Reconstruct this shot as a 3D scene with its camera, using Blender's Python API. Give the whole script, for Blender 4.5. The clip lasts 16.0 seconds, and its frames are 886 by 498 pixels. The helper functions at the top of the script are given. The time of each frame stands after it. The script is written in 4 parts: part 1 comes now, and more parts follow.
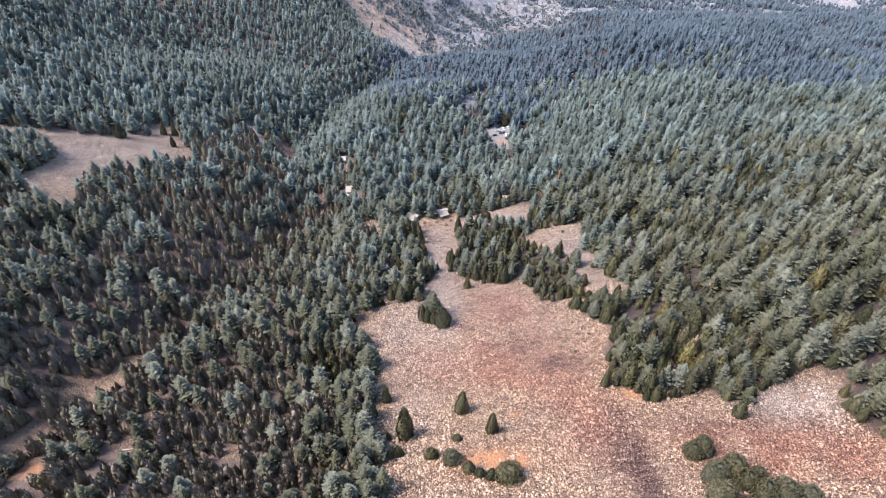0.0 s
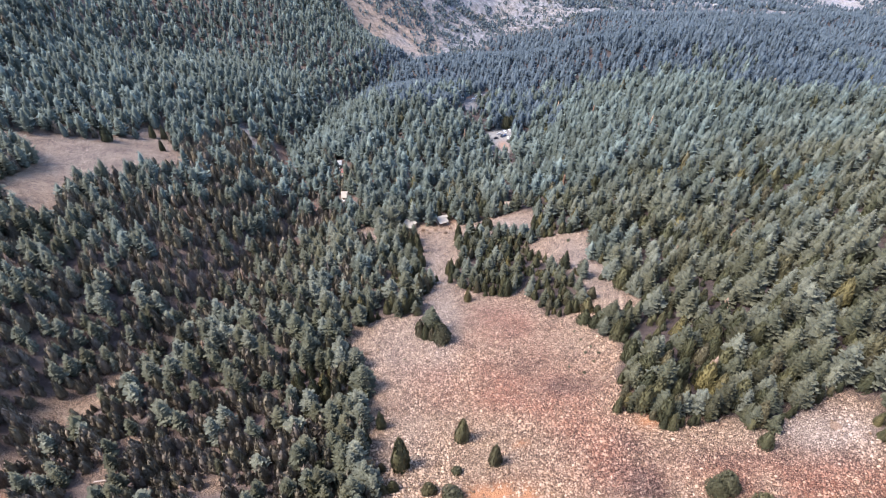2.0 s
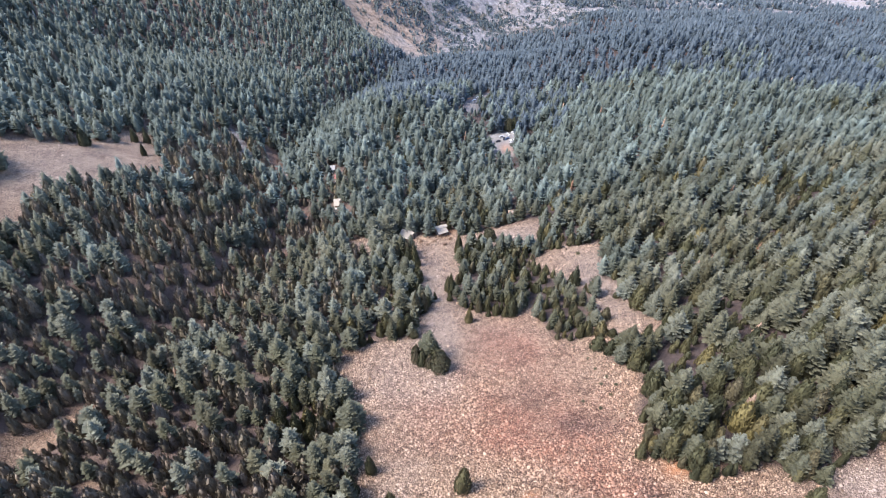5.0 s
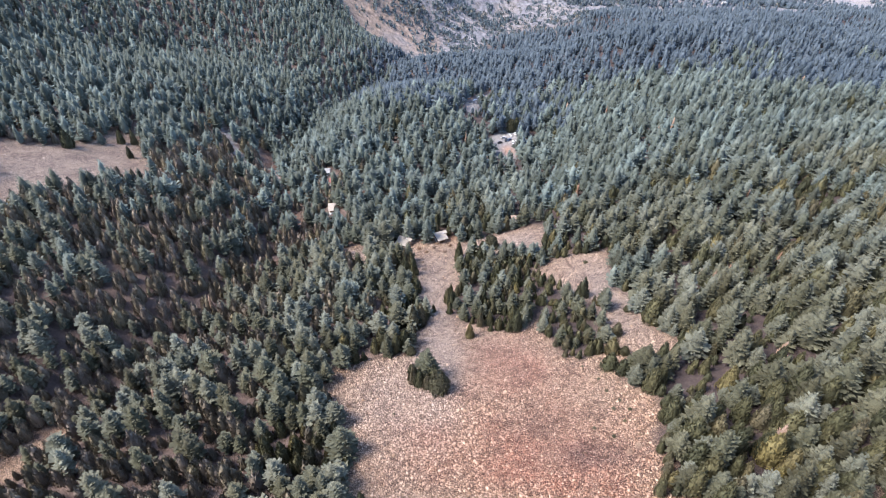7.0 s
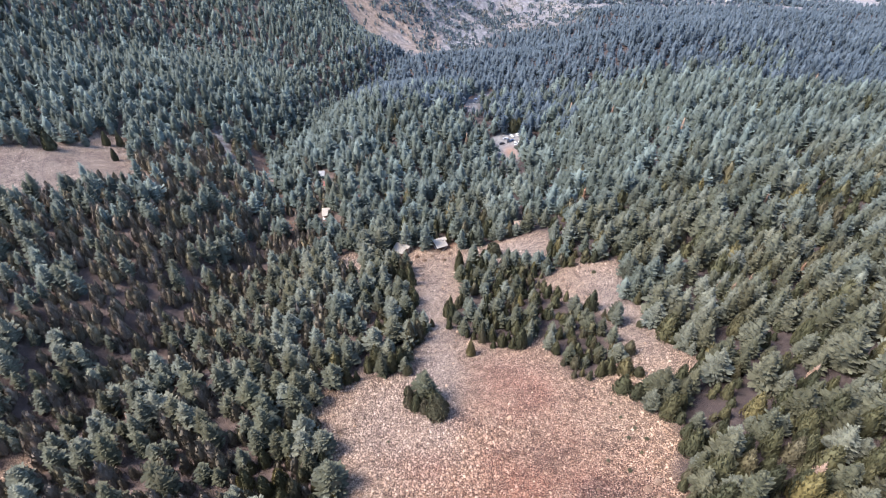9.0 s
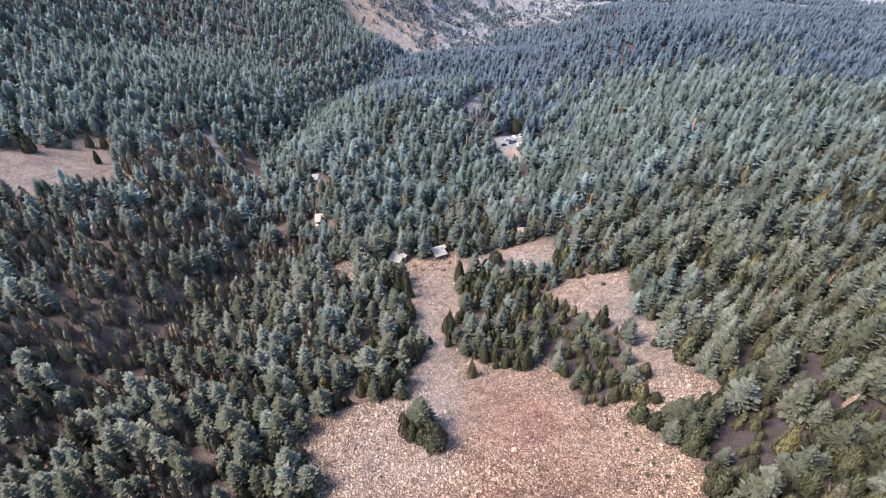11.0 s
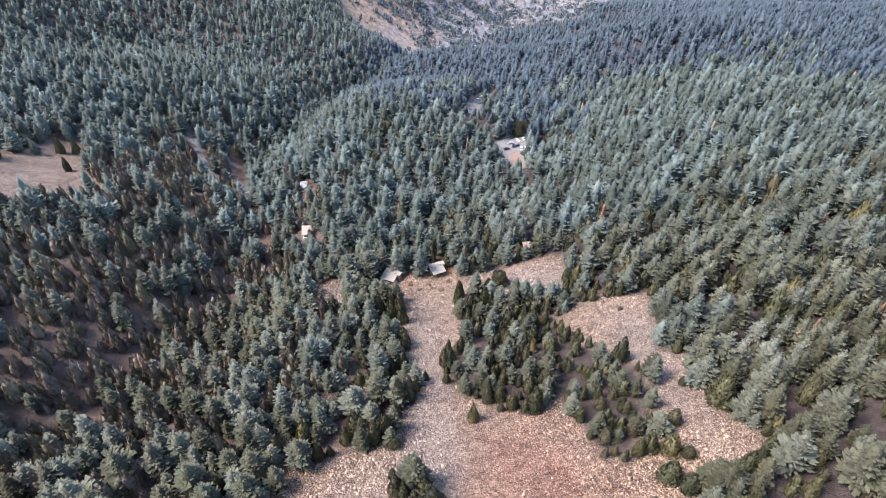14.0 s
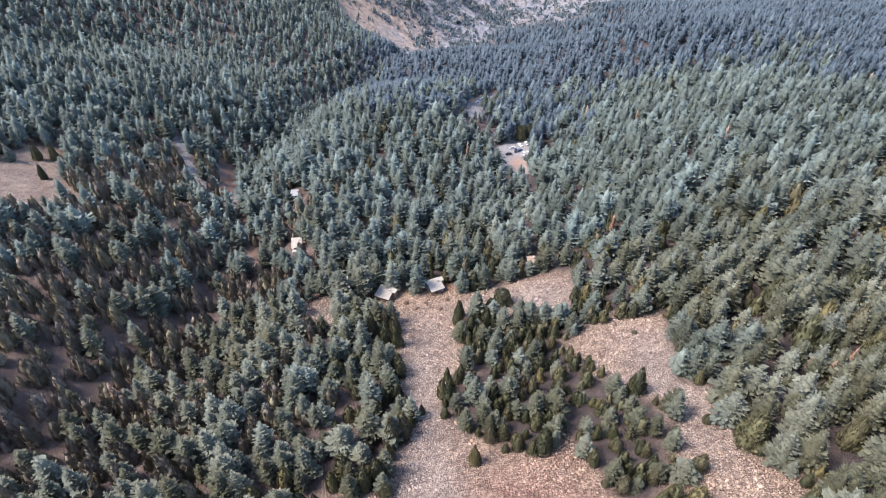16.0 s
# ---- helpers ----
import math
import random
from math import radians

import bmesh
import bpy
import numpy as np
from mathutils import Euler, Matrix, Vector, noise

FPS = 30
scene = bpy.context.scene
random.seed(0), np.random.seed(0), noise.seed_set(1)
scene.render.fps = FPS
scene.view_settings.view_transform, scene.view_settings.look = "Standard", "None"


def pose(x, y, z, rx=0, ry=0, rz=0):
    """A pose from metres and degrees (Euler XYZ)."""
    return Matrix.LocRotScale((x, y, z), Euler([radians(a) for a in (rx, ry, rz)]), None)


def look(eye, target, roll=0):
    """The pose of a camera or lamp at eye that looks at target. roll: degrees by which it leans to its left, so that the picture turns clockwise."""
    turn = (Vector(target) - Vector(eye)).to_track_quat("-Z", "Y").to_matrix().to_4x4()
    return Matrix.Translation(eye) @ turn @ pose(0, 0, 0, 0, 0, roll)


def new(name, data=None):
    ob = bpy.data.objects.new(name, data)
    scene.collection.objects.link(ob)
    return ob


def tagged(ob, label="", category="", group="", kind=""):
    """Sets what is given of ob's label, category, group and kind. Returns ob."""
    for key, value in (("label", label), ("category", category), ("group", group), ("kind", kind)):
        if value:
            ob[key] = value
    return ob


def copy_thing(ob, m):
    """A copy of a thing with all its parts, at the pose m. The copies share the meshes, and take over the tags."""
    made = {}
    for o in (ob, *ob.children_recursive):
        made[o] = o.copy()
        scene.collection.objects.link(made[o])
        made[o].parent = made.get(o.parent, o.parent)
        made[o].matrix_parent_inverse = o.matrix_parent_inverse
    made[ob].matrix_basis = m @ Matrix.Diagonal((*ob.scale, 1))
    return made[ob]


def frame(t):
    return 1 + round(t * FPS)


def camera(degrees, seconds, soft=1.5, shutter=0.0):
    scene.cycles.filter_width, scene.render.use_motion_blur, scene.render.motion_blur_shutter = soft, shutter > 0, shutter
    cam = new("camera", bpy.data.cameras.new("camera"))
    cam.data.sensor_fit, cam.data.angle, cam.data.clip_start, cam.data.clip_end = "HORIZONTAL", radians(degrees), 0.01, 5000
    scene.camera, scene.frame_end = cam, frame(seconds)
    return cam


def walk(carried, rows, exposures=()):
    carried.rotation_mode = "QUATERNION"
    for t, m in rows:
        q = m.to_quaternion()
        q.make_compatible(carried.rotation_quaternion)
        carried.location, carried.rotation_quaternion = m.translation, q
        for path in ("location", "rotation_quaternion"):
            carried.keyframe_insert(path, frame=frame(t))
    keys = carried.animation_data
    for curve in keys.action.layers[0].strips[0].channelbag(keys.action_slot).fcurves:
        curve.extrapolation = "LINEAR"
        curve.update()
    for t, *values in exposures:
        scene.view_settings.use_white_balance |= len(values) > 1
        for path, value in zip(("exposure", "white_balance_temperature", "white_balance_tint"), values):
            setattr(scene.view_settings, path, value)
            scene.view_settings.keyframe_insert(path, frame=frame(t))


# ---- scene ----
cam = camera(72, 16.0, 1.0)
PATH = [
    (0, look((0.00, 0.00, 257.43), (-0.00, 74.31, 190.51), 0.00)),
    (1, look((0.22, 8.11, 253.23), (0.21, 82.52, 186.42), -0.02)),
    (2, look((0.45, 16.18, 249.01), (0.43, 90.65, 182.28), -0.04)),
    (3, look((0.71, 24.20, 244.76), (0.66, 98.74, 178.10), -0.06)),
    (4, look((0.98, 32.20, 240.49), (0.89, 106.78, 173.87), -0.09)),
    (5, look((1.26, 40.20, 236.19), (1.14, 114.80, 169.60), -0.13)),
    (6, look((1.57, 48.21, 231.88), (1.40, 122.82, 165.29), -0.17)),
    (7, look((1.88, 56.26, 227.56), (1.66, 130.86, 160.96), -0.21)),
    (8, look((2.21, 64.36, 223.23), (1.93, 138.94, 156.61), -0.25)),
    (9, look((2.54, 72.55, 218.91), (2.21, 147.09, 152.25), -0.30)),
    (10, look((2.88, 80.83, 214.61), (2.50, 155.33, 147.91), -0.34)),
    (11, look((3.21, 89.24, 210.33), (2.79, 163.70, 143.59), -0.39)),
    (12, look((3.53, 97.79, 206.10), (3.08, 172.21, 139.31), -0.43)),
    (13, look((3.84, 106.51, 201.93), (3.36, 180.90, 135.10), -0.46)),
    (14, look((4.12, 115.42, 197.84), (3.64, 189.79, 130.99), -0.48)),
    (15, look((4.37, 124.55, 193.85), (3.89, 198.91, 126.99), -0.49)),
    (16, look((4.56, 133.90, 189.97), (4.12, 208.28, 123.13), -0.48)),
]
walk(cam, PATH, [(0, 2.33, 6280, 14), (16, 2.33, 6280, 14)])

# ---------------------------------------------------------------- light
SUN_FROM = (-0.60, -0.10)          # plan direction towards the sun, behind thin cloud
SUN_UP = 53.0
world = bpy.data.worlds.new("sky")
scene.world = world
world.use_nodes = True
wn = world.node_tree
wn.nodes.clear()
w_out = wn.nodes.new("ShaderNodeOutputWorld")
w_bg = wn.nodes.new("ShaderNodeBackground")
w_sky = wn.nodes.new("ShaderNodeTexSky")
w_sky.sky_type = "NISHITA"
w_sky.sun_disc = False
w_sky.sun_elevation = radians(SUN_UP)
w_sky.sun_rotation = math.atan2(SUN_FROM[0], SUN_FROM[1])
w_sky.altitude = 1800
w_sky.dust_density = 3.0
w_bg.inputs["Strength"].default_value = 0.132
wn.links.new(w_sky.outputs[0], w_bg.inputs[0])
wn.links.new(w_bg.outputs[0], w_out.inputs[0])

sun_data = bpy.data.lights.new("sun", "SUN")
sun_data.energy = 2.3
sun_data.angle = radians(27)
sun_data.color = (1.0, 0.93, 0.85)
sun = new("sun", sun_data)
sun.matrix_world = look((SUN_FROM[0] * 100, SUN_FROM[1] * 100, 100 * math.hypot(*SUN_FROM) * math.tan(radians(SUN_UP))), (0, 0, 0))

# ---------------------------------------------------------------- materials


def material(name, rough=0.85):
    m = bpy.data.materials.new(name)
    m.use_nodes = True
    nt = m.node_tree
    b = nt.nodes["Principled BSDF"]
    b.inputs["Roughness"].default_value = rough
    b.inputs["Specular IOR Level"].default_value = 0.25
    return m, nt, b


def ramp(nt, fac, stops):
    n = nt.nodes.new("ShaderNodeValToRGB")
    e = n.color_ramp.elements
    while len(e) < len(stops):
        e.new(0.5)
    for s, (p, c) in zip(e, stops):
        s.position, s.color = p, (*c, 1)
    nt.links.new(fac, n.inputs[0])
    return n.outputs[0]


def mixed(nt, fac, a, b, how="MIX"):
    n = nt.nodes.new("ShaderNodeMix")
    n.data_type, n.blend_type = "RGBA", how
    for socket, value in ((n.inputs[0], fac), (n.inputs[6], a), (n.inputs[7], b)):
        if isinstance(value, (float, int)):
            socket.default_value = value
        elif isinstance(value, tuple):
            socket.default_value = (*value, 1)
        else:
            nt.links.new(value, socket)
    return n.outputs[2]


def calc(nt, how, a, b=0.0):
    n = nt.nodes.new("ShaderNodeMath")
    n.operation = how
    for socket, value in zip(n.inputs, (a, b)):
        if isinstance(value, (float, int)):
            socket.default_value = value
        else:
            nt.links.new(value, socket)
    return n.outputs[0]


def place(nt):
    return nt.nodes.new("ShaderNodeNewGeometry").outputs["Position"]


def grain(nt, where, scale, detail=4.0, rough=0.6):
    n = nt.nodes.new("ShaderNodeTexNoise")
    n.inputs["Scale"].default_value, n.inputs["Detail"].default_value, n.inputs["Roughness"].default_value = scale, detail, rough
    nt.links.new(where, n.inputs["Vector"])
    return n.outputs[0]


def cells(nt, where, scale, what="Color", feature="F1"):
    n = nt.nodes.new("ShaderNodeTexVoronoi")
    n.feature = feature
    n.inputs["Scale"].default_value = scale
    nt.links.new(where, n.inputs["Vector"])
    return n.outputs[what]


def attribute(nt, name):
    n = nt.nodes.new("ShaderNodeAttribute")
    n.attribute_name = name
    return n.outputs["Fac"]


def bump(nt, b, height, strength, distance):
    n = nt.nodes.new("ShaderNodeBump")
    n.inputs["Strength"].default_value, n.inputs["Distance"].default_value = strength, distance
    nt.links.new(height, n.inputs["Height"])
    nt.links.new(n.outputs[0], b.inputs["Normal"])


def tint_value(nt):
    """One random number a tree: the attribute of joined woods, shifted by the object's own."""
    info = nt.nodes.new("ShaderNodeObjectInfo")
    return calc(nt, "FRACT", calc(nt, "ADD", attribute(nt, "tint"), info.outputs["Random"]))


def foliage(name, stops, spread=0.25, warm=None):
    """Needles or leaves; warm: colours of the nearer trees, as the farther ones hold painted haze."""
    m, nt, b = material(name, 0.75)
    col = ramp(nt, tint_value(nt), stops)
    geo = nt.nodes.new("ShaderNodeNewGeometry")
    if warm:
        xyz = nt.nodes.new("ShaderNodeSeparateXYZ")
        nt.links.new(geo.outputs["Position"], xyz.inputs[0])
        stand_haze = calc(nt, "ADD", grain(nt, geo.outputs["Position"], 0.022, 3), calc(nt, "MULTIPLY", xyz.outputs[0], 0.0002))
        # Bluer and darker with distance: haze painted into the needles, over the patchy noise.
        stand_haze = calc(nt, "SUBTRACT", stand_haze, calc(nt, "MULTIPLY", calc(nt, "SUBTRACT", xyz.outputs[1], 310.0), 0.0018))
        col = mixed(nt, ramp(nt, stand_haze, [(0.36, (0, 0, 0)), (0.64, (1, 1, 1))]), col, ramp(nt, tint_value(nt), warm))
    spot = ramp(nt, geo.outputs["Random Per Island"], [(0, (1 - spread,) * 3), (1, (1 + spread,) * 3)])
    fine = ramp(nt, grain(nt, geo.outputs["Position"], 2.6, 3), [(0.3, (0.70, 0.71, 0.70)), (0.72, (1.24, 1.23, 1.22))])
    col = mixed(nt, 1.0, mixed(nt, 1.0, col, spot, "MULTIPLY"), fine, "MULTIPLY")
    nt.links.new(col, b.inputs["Base Color"])
    b.inputs["Specular IOR Level"].default_value = 0.2
    return m


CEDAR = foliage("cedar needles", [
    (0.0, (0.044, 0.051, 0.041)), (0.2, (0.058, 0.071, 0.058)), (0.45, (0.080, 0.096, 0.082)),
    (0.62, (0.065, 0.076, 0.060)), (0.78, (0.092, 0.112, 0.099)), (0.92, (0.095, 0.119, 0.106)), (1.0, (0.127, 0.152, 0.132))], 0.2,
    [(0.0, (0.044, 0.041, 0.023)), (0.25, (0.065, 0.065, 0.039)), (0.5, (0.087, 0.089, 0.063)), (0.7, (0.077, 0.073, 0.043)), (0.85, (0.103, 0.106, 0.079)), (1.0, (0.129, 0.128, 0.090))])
# Distance haze is put into this darker, bluer needle colour.
HAZE_CEDAR = foliage("haze-blue cedar needles", [(0.0, (0.042, 0.056, 0.066)), (0.5, (0.055, 0.072, 0.085)), (1.0, (0.069, 0.086, 0.098))], 0.2)
JUNIPER = foliage("juniper scales", [
    (0.0, (0.039, 0.041, 0.023)), (0.3, (0.059, 0.059, 0.031)), (0.6, (0.086, 0.079, 0.039)),
    (0.85, (0.087, 0.076, 0.047)), (1.0, (0.135, 0.112, 0.046))])
DEAD = foliage("dead needles", [(0.0, (0.17, 0.10, 0.065)), (0.5, (0.22, 0.15, 0.11)), (1.0, (0.25, 0.17, 0.12))])
BUSH = foliage("bush leaves", [
    (0.0, (0.050, 0.047, 0.025)), (0.4, (0.067, 0.063, 0.034)), (0.75, (0.079, 0.075, 0.047)), (1.0, (0.084, 0.074, 0.037))])
BROWNED = foliage("drought-browned juniper", [
    (0.0, (0.082, 0.069, 0.051)), (0.3, (0.109, 0.092, 0.063)), (0.55, (0.131, 0.106, 0.078)), (0.8, (0.149, 0.121, 0.097)), (1.0, (0.167, 0.141, 0.083))])
# Far scrub only: distance haze is mixed into the leaf colour as blue-grey.
SCRUB = foliage("scrub leaves", [
    (0.0, (0.062, 0.083, 0.094)), (0.5, (0.084, 0.108, 0.120)), (0.85, (0.108, 0.127, 0.125)), (1.0, (0.176, 0.152, 0.114))])


def bark_material():
    m, nt, b = material("bark", 0.9)
    p = place(nt)
    nt.links.new(ramp(nt, grain(nt, p, 3.0), [(0.3, (0.09, 0.065, 0.05)), (0.7, (0.22, 0.17, 0.14))]), b.inputs["Base Color"])
    bump(nt, b, grain(nt, p, 9.0), 0.5, 0.05)
    return m


BARK = bark_material()


def stone_colour(nt, p, each):
    """Limestone rubble: cream, pink and rust, greyer where it is weathered."""
    base = ramp(nt, each, [(0.0, (0.061, 0.036, 0.025)), (0.28, (0.122, 0.079, 0.049)), (0.5, (0.324, 0.221, 0.147)), (0.8, (0.455, 0.336, 0.236)), (1.0, (0.539, 0.435, 0.327))])
    rust = ramp(nt, each, [(0.0, (0.066, 0.024, 0.016)), (0.3, (0.170, 0.077, 0.049)), (0.65, (0.311, 0.168, 0.111)), (1.0, (0.459, 0.323, 0.232))])
    grey = ramp(nt, each, [(0.0, (0.142, 0.107, 0.087)), (0.4, (0.266, 0.211, 0.171)), (0.85, (0.404, 0.332, 0.277)), (1.0, (0.469, 0.400, 0.340))])
    # This ramp serves dark stones and the shade painted on the bank.
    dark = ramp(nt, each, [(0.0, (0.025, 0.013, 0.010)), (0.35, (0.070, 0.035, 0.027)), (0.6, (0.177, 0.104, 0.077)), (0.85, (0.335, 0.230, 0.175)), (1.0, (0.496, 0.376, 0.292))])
    red = attribute(nt, "red")
    col = mixed(nt, red, base, rust)
    col = mixed(nt, attribute(nt, "grey"), col, grey)
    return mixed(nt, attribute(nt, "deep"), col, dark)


def ground_material():
    m, nt, b = material("hillside ground", 0.95)
    p = place(nt)
    # rubble
    warp = nt.nodes.new("ShaderNodeVectorMath")
    warp.operation = "MULTIPLY_ADD"
    noise = nt.nodes.new("ShaderNodeTexNoise")
    noise.inputs["Scale"].default_value = 2.2
    nt.links.new(p, noise.inputs["Vector"])
    nt.links.new(noise.outputs["Color"], warp.inputs[0])
    warp.inputs[1].default_value = (0.5, 0.5, 0.5)
    nt.links.new(p, warp.inputs[2])
    wp = warp.outputs[0]
    c1 = cells(nt, wp, 2.7)
    c2 = cells(nt, wp, 4.6)
    sep = nt.nodes.new("ShaderNodeSeparateColor")
    nt.links.new(mixed(nt, ramp(nt, grain(nt, p, 0.5, 3), [(0.42, (0.1, 0.1, 0.1)), (0.56, (0.95, 0.95, 0.95))]), c1, c2), sep.inputs[0])
    rubble = stone_colour(nt, p, sep.outputs[0])
    rubble = mixed(nt, 1.0, rubble, ramp(nt, grain(nt, p, 0.09, 5), [(0.3, (0.68, 0.64, 0.64)), (0.7, (1.16, 1.13, 1.11))]), "MULTIPLY")
    rubble = mixed(nt, 1.0, rubble, ramp(nt, grain(nt, p, 0.42, 4, 0.65), [(0.34, (0.66, 0.62, 0.61)), (0.52, (1.04, 1.03, 1.02)), (0.7, (1.16, 1.15, 1.13))]), "MULTIPLY")
    rubble = mixed(nt, 1.0, rubble, ramp(nt, cells(nt, wp, 2.7, "Distance", "DISTANCE_TO_EDGE"), [(0.0, (0.10, 0.08, 0.075)), (0.16, (1, 1, 1))]), "MULTIPLY")
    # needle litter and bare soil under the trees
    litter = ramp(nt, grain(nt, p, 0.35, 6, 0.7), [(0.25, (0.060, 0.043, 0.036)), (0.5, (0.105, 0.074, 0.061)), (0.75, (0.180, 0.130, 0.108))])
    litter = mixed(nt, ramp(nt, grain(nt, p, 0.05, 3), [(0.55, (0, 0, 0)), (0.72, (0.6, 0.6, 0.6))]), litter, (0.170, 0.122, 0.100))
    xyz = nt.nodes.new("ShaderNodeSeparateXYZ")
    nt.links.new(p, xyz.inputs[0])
    # A darker litter takes over towards the east, broken up by noise.
    east_litter = ramp(nt, grain(nt, p, 0.35, 6, 0.7), [(0.25, (0.030, 0.023, 0.021)), (0.5, (0.055, 0.040, 0.036)), (0.75, (0.095, 0.070, 0.060))])
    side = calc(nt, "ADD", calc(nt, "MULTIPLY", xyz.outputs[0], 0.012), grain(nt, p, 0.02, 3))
    litter = mixed(nt, ramp(nt, side, [(0.1, (0, 0, 0)), (0.9, (1, 1, 1))]), litter, east_litter)
    # bare far slopes
    slope = ramp(nt, grain(nt, p, 0.012, 8, 0.65), [(0.30, (0.120, 0.118, 0.122)), (0.46, (0.190, 0.186, 0.190)), (0.58, (0.225, 0.190, 0.158)), (0.72, (0.29, 0.283, 0.290))])
    slope = mixed(nt, 0.5, slope, ramp(nt, grain(nt, p, 0.08, 6), [(0.3, (0.075, 0.076, 0.084)), (0.7, (0.215, 0.206, 0.210))]))
    rust = calc(nt, "ADD", grain(nt, p, 0.020, 5), calc(nt, "MULTIPLY", xyz.outputs[0], -0.0030))
    slope = mixed(nt, ramp(nt, rust, [(0.48, (0, 0, 0)), (0.74, (0.75, 0.75, 0.75))]), slope, (0.260, 0.182, 0.125))
    slope = mixed(nt, 1.0, slope, ramp(nt, grain(nt, p, 0.16, 7, 0.7), [(0.34, (0.66, 0.65, 0.67)), (0.62, (1.36, 1.35, 1.34))]), "MULTIPLY")
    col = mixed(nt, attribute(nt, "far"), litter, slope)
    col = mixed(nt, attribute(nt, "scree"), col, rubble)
    dirt = ramp(nt, grain(nt, p, 0.6, 5), [(0.3, (0.165, 0.157, 0.152)), (0.7, (0.245, 0.232, 0.224))])
    col = mixed(nt, attribute(nt, "track"), col, dirt)
    clay = ramp(nt, grain(nt, p, 1.1, 6, 0.7), [(0.3, (0.24, 0.100, 0.045)), (0.7, (0.46, 0.215, 0.105))])
    col = mixed(nt, attribute(nt, "clay"), col, clay)
    nt.links.new(col, b.inputs["Base Color"])
    h = calc(nt, "ADD", calc(nt, "MULTIPLY", cells(nt, wp, 2.7, "Distance"), -0.8), calc(nt, "MULTIPLY", grain(nt, p, 2.0, 5), 0.5))
    bump(nt, b, h, 1.0, 0.6)
    return m


GROUND = ground_material()


def rubble_material():
    m, nt, b = material("limestone", 0.9)
    geo = nt.nodes.new("ShaderNodeNewGeometry")
    info = nt.nodes.new("ShaderNodeObjectInfo")
    each = calc(nt, "FRACT", calc(nt, "ADD", geo.outputs["Random Per Island"], info.outputs["Random"]))
    col = stone_colour(nt, geo.outputs["Position"], calc(nt, "ADD", calc(nt, "MULTIPLY", each, 0.64), 0.18))
    col = mixed(nt, 1.0, col, ramp(nt, grain(nt, geo.outputs["Position"], 0.42, 4, 0.65), [(0.34, (0.72, 0.68, 0.67)), (0.52, (1.04, 1.03, 1.02)), (0.7, (1.12, 1.11, 1.10))]), "MULTIPLY")
    col = mixed(nt, 1.0, col, ramp(nt, grain(nt, geo.outputs["Position"], 4.0), [(0.3, (0.82, 0.8, 0.8)), (0.7, (1.1, 1.08, 1.07))]), "MULTIPLY")
    nt.links.new(col, b.inputs["Base Color"])
    return m


LIMESTONE = rubble_material()


def plain(name, colour, rough=0.7, metal=0.0, scale=2.0, spread=0.18):
    m, nt, b = material(name, rough)
    n = grain(nt, place(nt), scale, 5)
    lo, hi = (tuple(min(1, c * k) for c in colour) for k in (1 - spread, 1 + spread))
    nt.links.new(ramp(nt, n, [(0.3, lo), (0.7, hi)]), b.inputs["Base Color"])
    b.inputs["Metallic"].default_value = metal
    return m


# ---------------------------------------------------------------- relief
# Swells of the near hillside on a lattice from (-290, 70), 78 m by 88 m, 75 m wide each
RELIEF = [
    (-13.6, -19.5, -14.0, -20.0, -11.3, -18.2, -40.7, -44.7),
    (6.8, -2.3, -20.1, -13.4, -11.1, -5.1, 10.1, -3.5),
    (10.6, -13.3, -6.4, 1.5, -10.3, -19.4, -22.4, 7.1),
    (-8.5, 2.6, 2.5, -26.7, -9.8, 19.5, -11.0, -10.8),
    (-3.2, -4.8, -6.2, 28.0, -30.1, -10.4, 13.5, -16.9),
    (-9.7, 11.5, -54.1, 18.7, -5.6, -5.3, 18.6, 0.3),
    (-44.9, 49.5, -25.9, 20.1, 13.6, -26.4, -3.7, 1.6),
    (-31.2, -10.7, -16.3, -26.2, -10.3, -0.5, 27.2, 12.5),
]
# Ridges and hollows farther out: x, y, width, rise
HILLS = [
    (-480, 600, 170, 106),
    (-450, 200, 250, 40),
    (-330, 1250, 240, 101),
    (0, 1500, 300, 183),
    (400, 1900, 400, -3),
    (450, 420, 180, 23),
    (350, 100, 220, 81),
    (0, -200, 300, 81),
    (-40, 1000, 110, -97),
    (180, 1020, 110, -35),
    (400, 790, 120, 54),
    (350, 1090, 110, 2),
    (620, 950, 200, -35),
    (850, 1350, 260, 28),
    (1200, 2000, 500, -100),
    (450, 1350, 180, -90),
    (1500, 1200, 450, -87),
    (80, 850, 90, -4),
    (-150, 900, 110, -4),
    (100, 1240, 130, -124),
    (-330, 880, 150, 31),
    (700, 600, 220, -5),
    (220, 860, 90, -22),
    (500, 1120, 130, 41),
]
# The bed of the ravine and its depth
RAVINE = [(-175, 90, 10), (-152, 180, 13), (-115, 231, 14), (-98, 290, 14), (-93, 335, 15), (-108, 400, 15), (-124, 440, 16),
          (-126, 500, 18), (-122, 580, 20), (-110, 680, 20), (-70, 790, 18), (-30, 880, 10)]


def along(line, x, y):
    """The distance from a line of (x, y, value), and the value at its nearest point."""
    best, value = np.full(np.shape(x), 1e9), np.zeros(np.shape(x))
    for a, b in zip(line, line[1:]):
        ex, ey = b[0] - a[0], b[1] - a[1]
        t = np.clip(((x - a[0]) * ex + (y - a[1]) * ey) / (ex * ex + ey * ey), 0, 1)
        d = np.hypot(x - a[0] - t * ex, y - a[1] - t * ey)
        near = d < best
        best, value = np.where(near, d, best), np.where(near, a[2] + (b[2] - a[2]) * t, value)
    return best, value


TABLE = np.random.RandomState(5).rand(64, 64)


